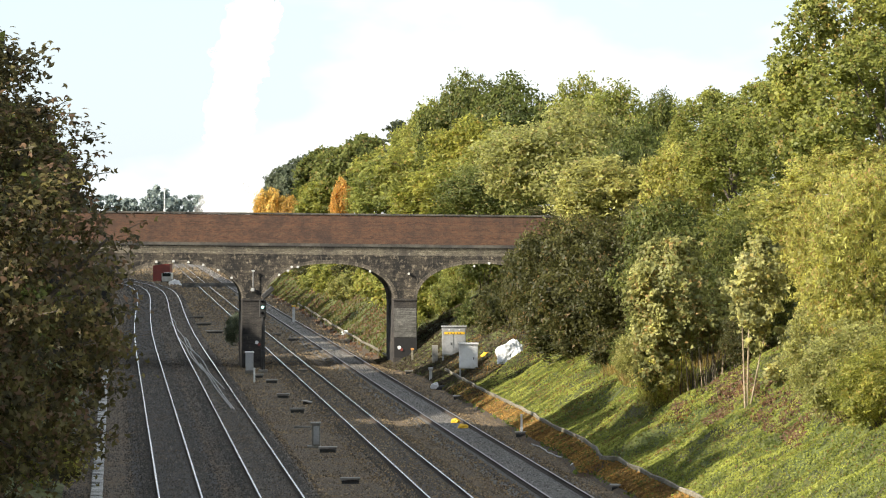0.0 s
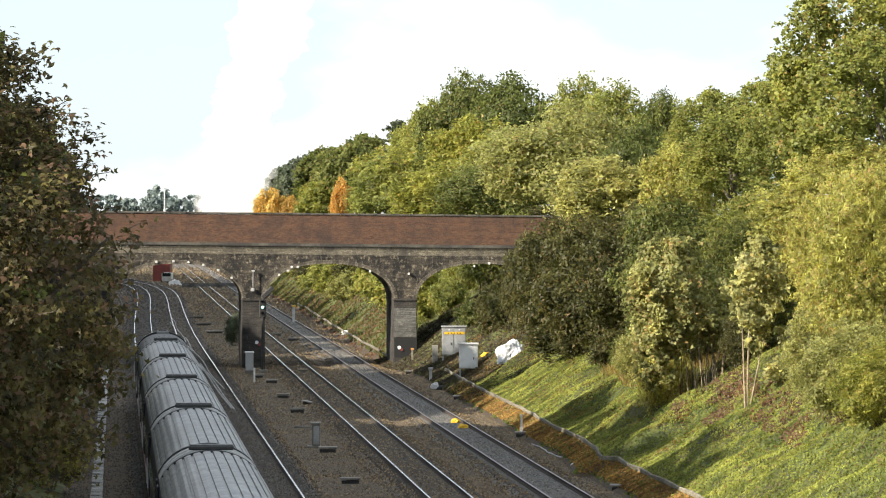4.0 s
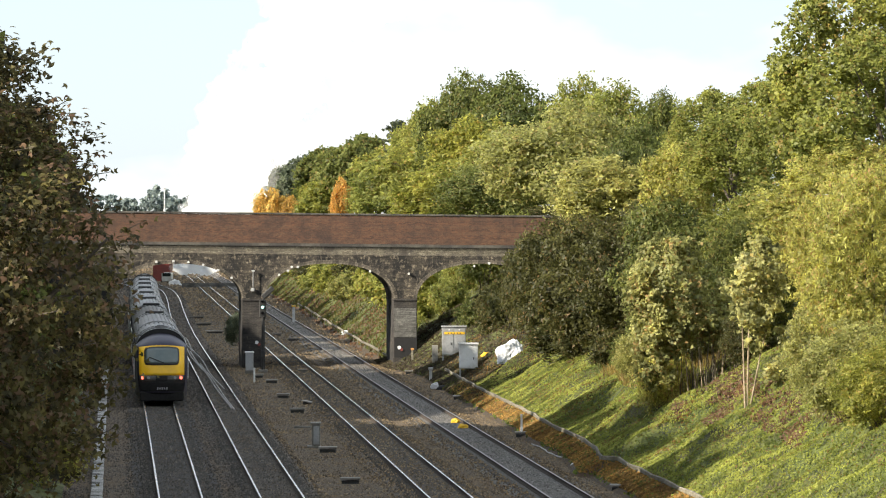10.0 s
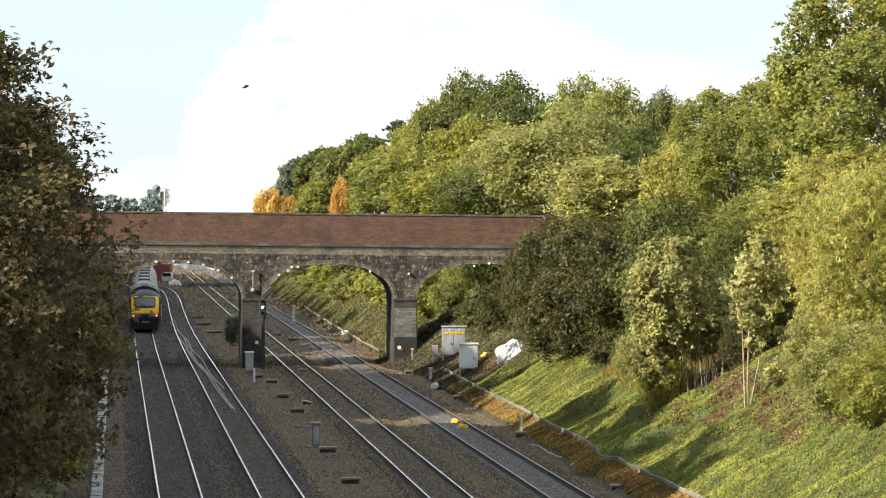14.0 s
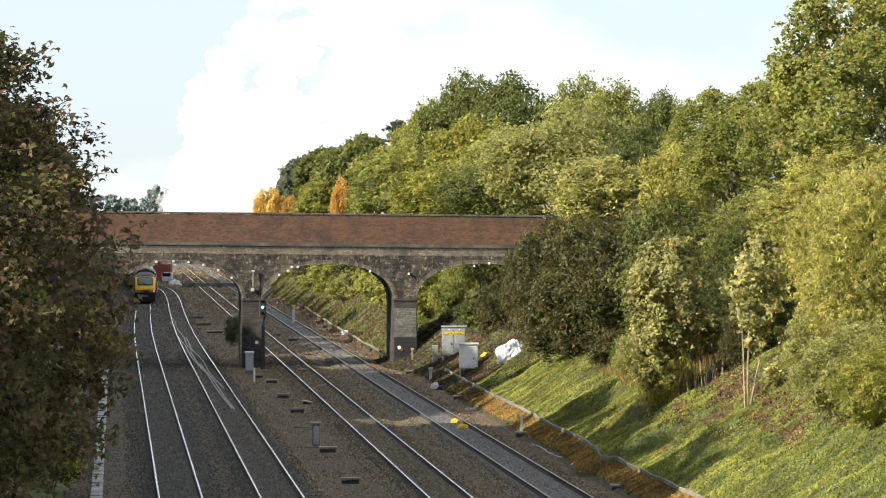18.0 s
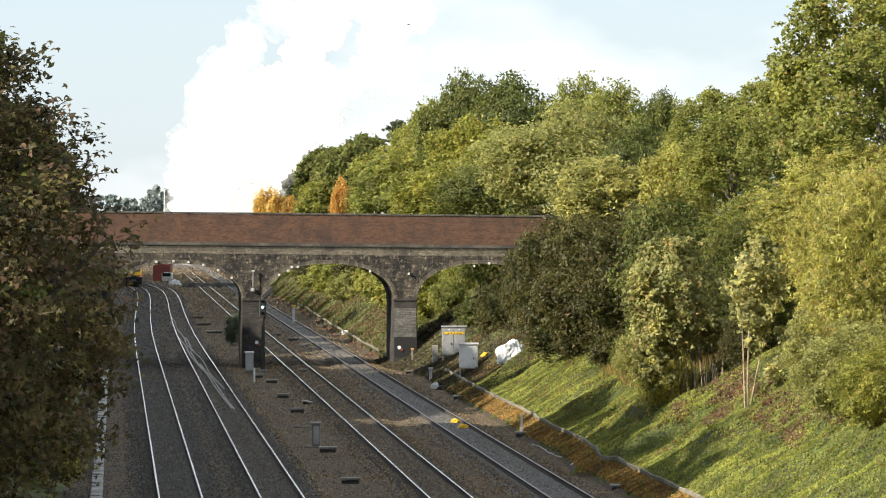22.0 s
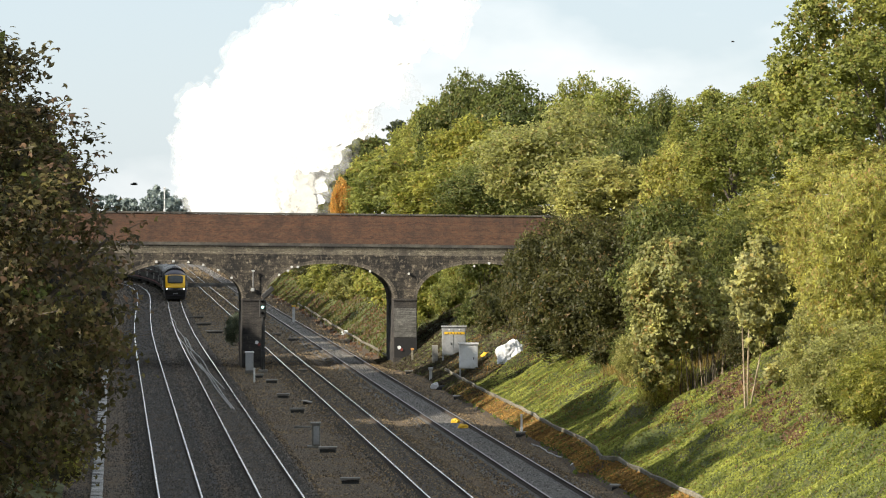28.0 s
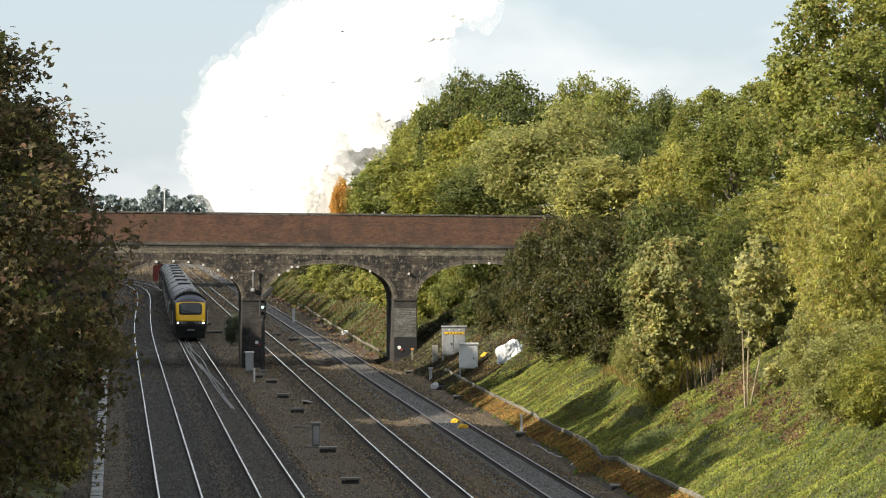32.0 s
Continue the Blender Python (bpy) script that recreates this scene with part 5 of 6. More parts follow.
block(-17.1, 184.5, 0.8, "pale slab lying beside the cable trough", 0.10, 0.35, 40.0, 12.0)


def post(x, y, h, material, label, name="marker_post", r=0.05, head=None):
    z = -0.3 if x < float(right_toe(y)) else bank_z(x, y)
    t = thing(name, label, "post", pose(x, y, z), group="lineside posts")
    part("shaft", box((0, 0, h / 2), (r * 2, r * 2, h), 0.008), material, t)
    if head:
        part("cap", box((0, 0, h + 0.06), (r * 3.2, r * 3, 0.14), 0.02), head, t)


post(3.62, 185.2, 1.0, M["white_steel"], "white marker post on a concrete base")
post(-0.76, 247.0, 0.75, M["pale_concrete"], "pale concrete marker post", r=0.09, head=M["pale_concrete"])
post(-0.52, 258.0, 1.1, M["concrete"], "dark grey lineside box post", name="lineside_box", r=0.19)
post(-2.02, 265.5, 0.72, M["timber"], "weathered post with faded orange top", r=0.07, head=M["orange_net"])
post(-11.55, 246.0, 0.9, M["white_steel"], "short white post by the pier")
post(-14.3, 385.0, 1.6, M["pale_concrete"], "pale post with yellow sign beyond the bridge", r=0.12, head=M["yellow"])


def point_machine():
    t = thing("point_box", "grey steel point machine box on concrete blocks", "equipment", pose(-5.66, 176.0, -0.27))
    body = part("body", box((0.1, 0, 0.5), (0.36, 0.5, 1.0), 0.02), M["concrete"], t, "grey box")
    part("door", box((0.12, -0.26, 0.5), (0.26, 0.03, 0.8), 0.01), M["grey_steel"], body)
    part("lid", box((0.08, 0, 1.04), (0.46, 0.6, 0.08), 0.015), M["concrete"], t)
    part("arm", box((-0.5, 0, 0.86), (0.75, 0.2, 0.08), 0.01), M["concrete"], t)
    part("base", box((0.0, 0, 0.0), (0.6, 0.9, 0.1), 0.015), M["concrete"], t)


point_machine()


def pier_box():
    t = thing("telephone_cabinet", "small pale grey cabinet at the foot of the pier", "cabinet", pose(-12.45, 258.5, -0.22), group="lineside cabinets")
    part("body", box((0, 0, 0.75), (0.5, 0.4, 1.15), 0.02), M["grey_steel"], t)
    part("roof", box((0, 0, 1.36), (0.6, 0.5, 0.09), 0.02), M["white_steel"], t)
    part("plinth", box((0, 0, 0.1), (0.56, 0.46, 0.2), 0.015), M["concrete"], t)


pier_box()


def signal():
    t = thing("colour_light_signal", "black colour-light signal showing a green aspect", "signal", pose(-11.75, 262.0, -0.3))
    part("post", cyl((0, 0, 0), (0, 0, 3.6), 0.09), M["dark_steel"], t)
    head = part("head", box((0, 0, 4.15), (0.46, 0.22, 1.15), 0.04), M["dark_steel"], t, "black signal head")
    for k, z in enumerate((3.85, 4.25, 4.6)):
        lens = M["green_lamp"] if k == 1 else M["black_panel"]
        part("lens", cyl((0, -0.13, z), (0, -0.10, z), 0.088, 0.088, 16), lens, head, "lit green lens" if k == 1 else "")
        bm = bmesh.new()
        for a in range(9):
            g = math.pi * (a - 0.5) / 8
            add_box(bm, (0.15 * math.cos(g), -0.24, z + 0.15 * math.sin(g)), (0.055, 0.26, 0.02), Matrix.Rotation(-g + math.pi / 2, 4, "Y"))
        part("hood", bm, M["dark_steel"], head)
    arm = part("junction_indicator", box((0.33, -0.05, 5.2), (0.34, 0.24, 0.95), 0.05, Matrix.Rotation(radians(46), 4, "Y")), M["dark_steel"], t, "slanted black route indicator")
    part("bracket", box((0.1, 0, 4.85), (0.12, 0.12, 0.5), 0.01, Matrix.Rotation(radians(25), 4, "Y")), M["dark_steel"], arm)
    part("ladder", box((0.1, 0.25, 1.9), (0.05, 0.05, 3.8)), M["dark_steel"], t)
    for k in range(10):
        part("rung", box((0.0, 0.25, 0.4 + 0.35 * k), (0.28, 0.03, 0.03)), M["dark_steel"], t)
    part("relay_case", box((0.02, -0.16, 1.2), (0.26, 0.2, 0.45), 0.02), M["dark_steel"], t)
    part("base", box((0, 0, 0.08), (0.6, 0.6, 0.2), 0.02), M["concrete"], t)


signal()


def spare_rails():
    """Old rails left lying between the running rails."""
    for off, y0, y1, wig in ((0.0, 208, 300, 0.03), (0.13, 207, 275, 0.03), (0.34, 232, 335, 0.07), (-0.12, 262, 385, 0.06), (0.2, 300, 400, 0.08)):
        ys = np.arange(y0, y1, 3.0)
        cx = track_x(1, ys) + off + 0.18 - 0.0053 * (ys - 208) + wig * np.sin(ys * 0.13 + off * 9)
        sec = [(-0.03, -0.165), (-0.022, -0.09), (0.022, -0.09), (0.03, -0.165)]
        pts = np.stack([np.stack([cx + o, ys, np.full_like(ys, z)], -1) for o, z in sec], 1)
        me = grid_mesh("spare_rail", pts, smooth=False)
        ob = part("spare_rail", me, M["old_rail"])
        tagged(ob, "loose pale steel rail lying between the rails", "rail", group="spare rails")


spare_rails()


def far_things():
    t = thing("red_container", "faded red steel container beside the far track", "container", pose(-44.7, 641, -0.3))
    part("body", box((0, 0, 1.5), (2.7, 6, 2.8), 0.03), M["red_paint"], t)
    for k in range(6):
        part("rib", box((-1.2 + 0.48 * k, -3.02, 1.5), (0.1, 0.05, 2.6)), M["red_paint"], t)
    v = thing("white_van", "small white van parked beside the far track", "van", pose(-43.0, 627, -0.3))
    part("body", box((0, 0, 0.95), (1.55, 4.0, 1.35), 0.12), M["light_steel"], v)
    part("windscreen", box((0, -2.0, 1.35), (1.3, 0.1, 0.55), 0.02), M["glass"], v)
    for sx in (-1, 1):
        for sy in (-1, 1):
            part("wheel", cyl((sx * 0.72 - 0.1, sy * 1.3, 0.32), (sx * 0.72 + 0.1, sy * 1.3, 0.32), 0.32, None, 14), M["train_black"], v)
    sack("white_sack", "white sacks beside the far track", -40.4, 606, 0.9, 0.7, 0.7, M["white_bag"], 13, -0.3)
    w = thing("retaining_wall", "low pale concrete wall beside the far tracks", "wall", kind="structure")
    part("wall", box((-33.5, 585, 0.0), (9.0, 0.4, 0.8), 0.03), M["brick_grey"], w)
    m = thing("lamp_mast", "tall slim white lighting mast on the skyline", "mast", pose(-48.5, 700, 5))
    part("pole", cyl((0, 0, 0), (0, 0, 10.0), 0.16, 0.09), M["white_steel"], m)
    part("lamp_head", box((0, 0, 10.1), (0.5, 0.3, 0.2), 0.03), M["white_steel"], m)


far_things()
# this bush's shade is put into its dark leaf colour
plant("shrub_c", -16.2, 318, -0.3, 0.42, 1.6, 40, "cedar", "small bush between the tracks, darkened as in shade", group="bushes between the tracks")


# ---- the trains ----
def car_section(z0=0.55):
    """Outline of a carriage side and floor, without its roof."""
    return [(-1.22, z0), (1.22, z0), (1.34, 0.95), (1.37, 1.5), (1.37, 2.3), (1.30, 3.02), (-1.30, 3.02), (-1.37, 2.3), (-1.37, 1.5), (-1.34, 0.95)]


def roof_arc(a):
    """A point of the roof's curve, a from -1 to 1 across."""
    return 1.31 * math.sin(a * 1.30) / math.sin(1.30), 3.0 + 0.80 * (math.cos(a * 1.30) - math.cos(1.30)) / (1 - math.cos(1.30))


def ribbed_roof(y0, y1, ribs=14, high=0.04):
    prof = []
    for k in range(ribs):
        a, b = -1 + 2 * k / ribs, -1 + 2 * (k + 1) / ribs
        for u, h in ((a + 0.014, 0), (a + 0.020, high), ((a + b) / 2, high * 1.2), (b - 0.020, high), (b - 0.014, 0)):
            x, z = roof_arc(u)
            n = Vector((x * 0.6, 0, z - 2.2)).normalized()
            prof.append((x + n.x * h, z + n.z * h))
    prof = [(-1.30, 2.98)] + prof + [(1.30, 2.98)]
    bm = prism(prof, y0, y1)
    bmesh.ops.triangulate(bm, faces=[f for f in bm.faces if len(f.verts) > 4])
    return bm


def roof_band(y0, y1, up):
    prof = [roof_arc(-1 + k / 10) for k in range(21)]
    prof = [(x * 1.006, z + up) for x, z in prof] + [(1.1, 2.95), (-1.1, 2.95)]
    return prism(prof, y0, y1)


def wheelset(parent, y):
    for s in (-1, 1):
        part("wheel", cyl((s * 0.752 - 0.065, y, 0.46), (s * 0.752 + 0.065, y, 0.46), 0.457, None, 20), M["steel_wheel"], parent)
    part("axle", cyl((-0.75, y, 0.46), (0.75, y, 0.46), 0.08, None, 8), M["dark_steel"], parent)


def bogie(parent, y):
    b = part("bogie", box((0, y, 0.55), (1.9, 3.4, 0.28), 0.05), M["train_black"], parent, "black bogie frame")
    for d in (-1.3, 1.3):
        wheelset(b, y + d)


def coach():
    """An intercity carriage, 23 m over its gangways."""
    t = thing("passenger_coach", "dark blue intercity coach with grimy ribbed grey roof", "train coach", group="coaches of the trains")
    part("body", prism(car_section(), -11.2, 11.2), M["train_blue"], t, "dark blue body")
    part("roof", ribbed_roof(-9.85, 9.85), M["train_roof"], t, "grimy ribbed grey roof")
    for s in (-1, 1):
        part("end_roof", roof_band(*sorted((s * 9.85, s * 11.1)), 0.015), M["train_roof"], t, "plain grey roof end")
        part("roof_band", roof_band(s * 11.02 - 0.09, s * 11.02 + 0.09, 0.06), M["roof_pale"], t, "pale worn roof lip")
        part("roof_band", roof_band(s * 9.85 - 0.08, s * 9.85 + 0.08, 0.065), M["roof_dark"], t)
        part("gangway", box((0, s * 11.35, 2.0), (1.5, 0.32, 2.6), 0.03), M["train_black"], t, "black gangway bellows")
        bogie(t, s * 8.0)
        for k in range(8):
            y = -8.75 + 2.5 * k
            part("window", box((s * 1.352, y, 2.1), (0.06, 1.9, 0.72), 0.02), M["glass"], t)
        part("livery_stripe", box((s * 1.372, 0, 1.0), (0.03, 22.0, 0.16)), M["pink"], t, "pink livery stripe")
        for d in (-10.3, 10.3):
            dr = part("door", box((s * 1.36, d, 1.95), (0.05, 0.85, 2.0), 0.02), M["train_blue"], t)
            part("door_window", box((s * 1.385, d, 2.25), (0.02, 0.5, 0.6)), M["glass"], dr)
            part("handrail", cyl((s * 1.42, d + 0.55, 1.3), (s * 1.42, d + 0.55, 2.1), 0.025, None, 6), M["white_steel"], dr)
    part("underframe", box((0, 0, 0.5), (2.3, 11.0, 0.55), 0.05), M["train_black"], t, "black underfloor equipment")
    v = part("air_vent", box((0, 10.3, 3.90), (1.15, 0.34, 0.12), 0.03), M["roof_dark"], t, "low dark air vent")
    part("vent_lid", box((0, 10.3, 3.975), (1.10, 0.24, 0.03), 0.012), M["train_roof"], v, "worn grey vent lid")
    return t


# nose stations: setback from the tip, height, half-width, drop of the shoulders
NOSE = [(0.30, 0.34, 1.02, 0.0), (0.06, 0.62, 1.16, 0.0), (0.0, 1.10, 1.24, 0.0), (0.02, 1.50, 1.27, 0.0), (0.14, 2.05, 1.28, 0.0),
        (0.72, 3.03, 1.29, 0.10), (0.95, 3.22, 1.30, 0.24), (1.7, 3.44, 1.33, 0.44), (2.6, 3.54, 1.36, 0.56), (3.4, 3.60, 1.37, 0.62)]
TIP = 8.9


def nose_at(v, u, out=0.0):
    """A place on the cab's front: v runs over the stations, u across; out lifts it off the skin."""
    k = min(int(v), len(NOSE) - 2)
    f = v - k
    q, z, w, drop = [a + (b - a) * f for a, b in zip(NOSE[k], NOSE[k + 1])]
    return Vector((u * w, TIP - q - 0.32 * abs(u) ** 3.2 + out, z - drop * abs(u) ** 2.4 + (out * 0.5 if v > 5 else 0)))


def nose_patch(v0, v1, u0, u1, out, nv=8, nu=14, soft=0.0):
    """A grid of places on the front; soft rounds the patch's corners."""
    pts = []
    for a in range(nv + 1):
        row = []
        for b in range(nu + 1):
            p, q = 2 * a / nv - 1, 2 * b / nu - 1
            p, q = p * math.sqrt(1 - soft * q ** 6), q * math.sqrt(1 - soft * p ** 6)
            row.append(nose_at((v0 + v1) / 2 + (v1 - v0) / 2 * p, (u0 + u1) / 2 + (u1 - u0) / 2 * q, out))
        pts.append(row)
    return np.array(pts)


def shell(name, v0, v1, u0, u1, out, nv=8, nu=14, thick=0.03, soft=0.0):
    """A panel of the front with a turned-in rim."""
    p = nose_patch(v0, v1, u0, u1, out, nv, nu, soft)
    back = nose_patch(v0, v1, u0, u1, out - thick, nv, nu, soft)
    bm = bmesh.new()
    a = [[bm.verts.new(q) for q in row] for row in p]
    for i in range(nv):
        for j in range(nu):
            bm.faces.new((a[i][j], a[i][j + 1], a[i + 1][j + 1], a[i + 1][j]))
    rim = [(0, j) for j in range(nu)] + [(i, nu) for i in range(nv)] + [(nv, j) for j in range(nu, 0, -1)] + [(i, 0) for i in range(nv, 0, -1)]
    b = {ij: bm.verts.new(back[ij[0]][ij[1]]) for ij in rim}
    for s, e in zip(rim, rim[1:] + rim[:1]):
        bm.faces.new((a[s[0]][s[1]], b[s], b[e], a[e[0]][e[1]]))
    bmesh.ops.recalc_face_normals(bm, faces=bm.faces[:])
    for f in bm.faces:
        f.smooth = len(f.verts) == 4
    return bm


def power_car(lamp, label, second=None, screen=None, rear="train_roof"):
    t = thing("power_car", label, "locomotive", group="power cars of the trains")
    screen = screen or M["screen"]
    part("body", prism(car_section(), -8.7, TIP - 3.4), M["train_blue"], t, "dark blue body")
    nv, nu = 18, 20
    p = nose_patch(0, len(NOSE) - 1.0001, -1, 1, 0, nv, nu)
    bm = bmesh.new()
    a = [[bm.verts.new(q) for q in row] for row in p]
    for i in range(nv):
        for j in range(nu):
            f = bm.faces.new((a[i][j], a[i][j + 1], a[i + 1][j + 1], a[i + 1][j]))
            f.smooth = True
    for j, s in ((0, -1), (nu, 1)):
        col = [bm.verts.new((s * 1.37, TIP - 3.4, a[i][j].co.z)) for i in range(nv + 1)]
        for i in range(nv):
            q = [a[i][j], a[i + 1][j], col[i + 1], col[i]]
            bm.faces.new(q if s < 0 else q[::-1])
    part("cab", bm, M["train_blue"], t, "dark blue rounded cab")
    part("yellow_front", shell("yellow_front", 3.0, 5.05, -0.93, 0.93, 0.025), M["train_yellow"], t, "yellow warning panel")
    ws = part("windscreen_frame", shell("frame", 3.97, 4.97, -0.72, 0.72, 0.045, soft=0.16), M["dark_steel"], t, "black windscreen surround")
    part("windscreen", shell("screen", 4.08, 4.88, -0.66, 0.66, 0.062, soft=0.16), screen, ws, "windscreen with reflection put into a pale colour" if screen == M["screen"] else "windscreen with shade put into a dark colour")
    wip = bmesh.new()
    add_cyl(wip, nose_at(4.1, -0.10, 0.10), nose_at(4.42, 0.52, 0.10), 0.03, 0.02, 6)
    part("wiper", wip, M["black_panel"], ws)
    lp = part("light_panel", shell("lights", 2.32, 2.98, -0.93, 0.93, 0.02, 3, 12), M["lamp_panel"], t, "grimy dark lamp panel")
    c = nose_at(2.66, 0, 0.02)
    part("coupler_hatch", box(tuple(c), (0.62, 0.04, 0.26), 0.02), M["black_panel"], lp, "black coupler hatch")
    for s in (-1, 1):
        for u, m in ((0.80, second if second and s > 0 else lamp), (0.55, M["silver_mark"])):
            c = nose_at(2.68, s * u, 0.03)
            part("lamp", cyl(c, c + Vector((0, 0.05, 0)), 0.078, None, 14), m, lp)
    for k in range(5):
        c = nose_at(1.4, -0.22 + 0.10 * k, 0.02)
        part("lettering_bar", box(tuple(c), (0.075, 0.02, 0.10 if k % 2 else 0.13)), M["silver_mark"], t)
    part("skirt", shell("skirt", 0.0, 2.3, -0.97, 0.97, 0.012, 6, 14), M["train_black"], t, "black lower skirt")
    part("valance", box((0, TIP - 0.5, 0.40), (2.3, 0.7, 0.5), 0.06), M["train_black"], t, "black valance")
    part("rear_roof", ribbed_roof(-8.6, -1.6), M[rear], t, "ribbed grey roof" if rear == "train_roof" else "sooty black ribbed roof")
    part("roof_band", roof_band(-8.6, -8.3, 0.05), M["roof_dark"], t)
    part("roof_panel", roof_band(-1.6, 4.4, 0.01), M["roof_dark"], t, "dark cooler-group roof")
    ex = part("exhaust", box((0, 2.6, 3.87), (0.6, 0.9, 0.16), 0.02), M["train_roof"], t, "grey exhaust housing")
    part("exhaust_port", box((0, 2.6, 3.96), (0.36, 0.4, 0.03)), M["black_panel"], ex)
    part("cooler_grille", roof_band(3.6, 4.4, 0.10), M["black_panel"], t, "raised black roof grille")
    part("roof_rim", roof_band(4.66, 4.80, 0.09), M["roof_pale"], t, "pale raised roof rim")
    # black band stands in for the shadow behind the cab dome
    part("roof_gap", roof_band(4.80, 5.49, 0.07), M["black_panel"], t)
    for s in (-1, 1):
        for y in (-5.5, -2.0, 1.5):
            part("grille", box((s * 1.36, y, 2.3), (0.06, 2.4, 0.9), 0.02), M["roof_dark"], t)
        part("cab_door", box((s * 1.365, 4.9, 1.9), (0.05, 0.8, 2.0), 0.02), M["train_blue"], t)
        part("handrail", cyl((s * 1.43, 5.5, 1.2), (s * 1.43, 5.5, 2.3), 0.03, None, 6), M["white_steel"], t)
    for y in (-5.2, 5.0):
        bogie(t, y)
    part("fuel_tank", box((0, 0, 0.5), (2.3, 4.4, 0.6), 0.06), M["train_black"], t)
    part("gangway", box((0, -8.8, 2.0), (1.4, 0.25, 2.5), 0.03), M["train_black"], t)
    return t


COACH = coach()
TRAIN_1, TRAIN_2 = [], []
tail = power_car(M["red_lamp"], "trailing power car with yellow front and red lamps")
lead = power_car(M["white_lamp"], "leading power car with yellow front and bright headlamps", M["dim_lamp"], M["screen_dark"])
TRAIN_1.append(tail)
for k in range(8):
    TRAIN_1.append(COACH if k == 0 else copy_thing(COACH, Matrix()))
TRAIN_1.append(power_car(M["white_lamp"], "leading power car with a sooty black roof", rear="roof_dark"))
TRAIN_2.append(lead)
for k in range(8):
    TRAIN_2.append(copy_thing(COACH, Matrix()))
TRAIN_2.append(copy_thing(tail, Matrix()))

# ---- steam from an engine out of sight beyond the bridge ----
PUFFS, LOW = [], []


def puff_mesh(seed, thick, veil, core=True, thin=True):
    """A billow like a ragged lens, gently domed towards the light: a dense heart, and behind it a veil of thinner vapour that spreads beyond it."""
    bm = bmesh.new()
    seg = 48
    layers = [(0.78, 0), (1.0, 1)] if core and thin else [(0.86, 0)] if core else [(1.0, 1)]
    centre = bm.verts.new((0, 0.35, 0))
    for n, (scale, kind) in enumerate(layers):
        o = Vector((seed * 3.7, seed * 1.3, n * 0.23))

        def ring(f, y):
            out = []
            for s in range(seg):
                a = 2 * math.pi * s / seg
                q = Vector((math.cos(a), 0, math.sin(a)))
                k = 0.72 + 0.40 * abs(noise.noise(q * 1.4 + o)) + 0.32 * abs(noise.noise(q * 3.2 + o)) + 0.16 * abs(noise.noise(q * 8 + o))
                out.append(bm.verts.new((q.x * k * f * scale, y, q.z * k * f * scale)))
            return out
        back = 0.0 if kind == 0 else 0.95
        prev = rim = ring(1.0, back)
        faces = []
        for f in (0.8, 0.55, 0.25):
            cur = ring(f, back - 0.45 * (1 - f * f) * scale)
            faces += [(prev[s], prev[(s + 1) % seg], cur[(s + 1) % seg], cur[s]) for s in range(seg)]
            prev = cur
        front = bm.verts.new((0, back - 0.45 * scale, 0))
        faces += [(prev[s], prev[(s + 1) % seg], front) for s in range(seg)]
        if kind == 0:
            faces += [(rim[(s + 1) % seg], rim[s], centre) for s in range(seg)]
        for q in faces:
            face = bm.faces.new(q)
            face.smooth, face.material_index = True, kind
        if kind == 0:
            for s in range(seg):
                bm.edges.get((rim[s], rim[(s + 1) % seg])).smooth = False
    if not core:
        bm.verts.remove(centre)
    me = bpy.data.meshes.new("steam_puff")
    bm.to_mesh(me)
    bm.free()
    for m in (thick, veil):
        me.materials.append(m)
    return me


STEAM_Y = 600.0
PLUME_Y = 720.0                           # the outline below is drawn for a plume 720 m off


def steam_y(t):
    """The engine comes nearer: how far off its plume stands."""
    return float(np.interp(t, [0, 18, 22, 25, 28, 32], [765, 765, 735, 670, 605, 550]))


# outline of the plume at some times: height, leftmost and rightmost edge in metres
PLUME = {
    0.0: ((9, -43.5, -34.5), (20, -42.0, -35.5), (29, -42.0, -35.0), (39, -40.0, -32.0), (50, -37.0, -27.0)),
    6.0: ((9, -44.0, -30.5), (20, -43.0, -30.0), (29, -41.5, -28.0), (39, -38.0, -24.0), (50, -34.0, -18.0)),
    9.0: ((9, -46.5, -31.5), (20, -45.5, -30.0), (29, -43.0, -23.0), (39, -38.0, -15.0), (50, -33.0, -7.0)),
    13.0: ((9, -50.5, -34.5), (20, -47.0, -28.0), (29, -45.0, -20.0), (39, -38.0, -9.0), (50, -30.0, 2.0)),
    19.0: ((9, -52.0, -34.0), (20, -48.5, -26.0), (29, -47.5, -17.0), (39, -42.0, -5.0), (50, -34.0, 5.0)),
    23.0: ((9, -48.5, -33.0), (20, -49.5, -26.0), (29, -48.5, -15.0), (39, -41.0, -3.0), (50, -31.0, 5.0)),
    25.0: ((9, -47.0, -27.0), (20, -49.5, -22.5), (29, -49.0, -14.0), (39, -37.0, -2.0), (50, -28.0, 5.0)),
    28.0: ((9, -44.0, -22.0), (20, -48.0, -20.0), (29, -47.5, -12.0), (39, -38.5, 0.0), (50, -22.5, 8.0)),
    30.0: ((9, -39.0, -20.0), (20, -45.5, -17.0), (29, -45.5, -10.0), (39, -38.5, 0.0), (50, -20.0, 10.0)),
    32.0: ((9, -38.5, -19.5), (20, -45.5, -13.5), (29, -44.5, -7.0), (39, -39.0, 2.0), (50, -20.0, 10.0)),
}
PLUME_T = sorted(PLUME)


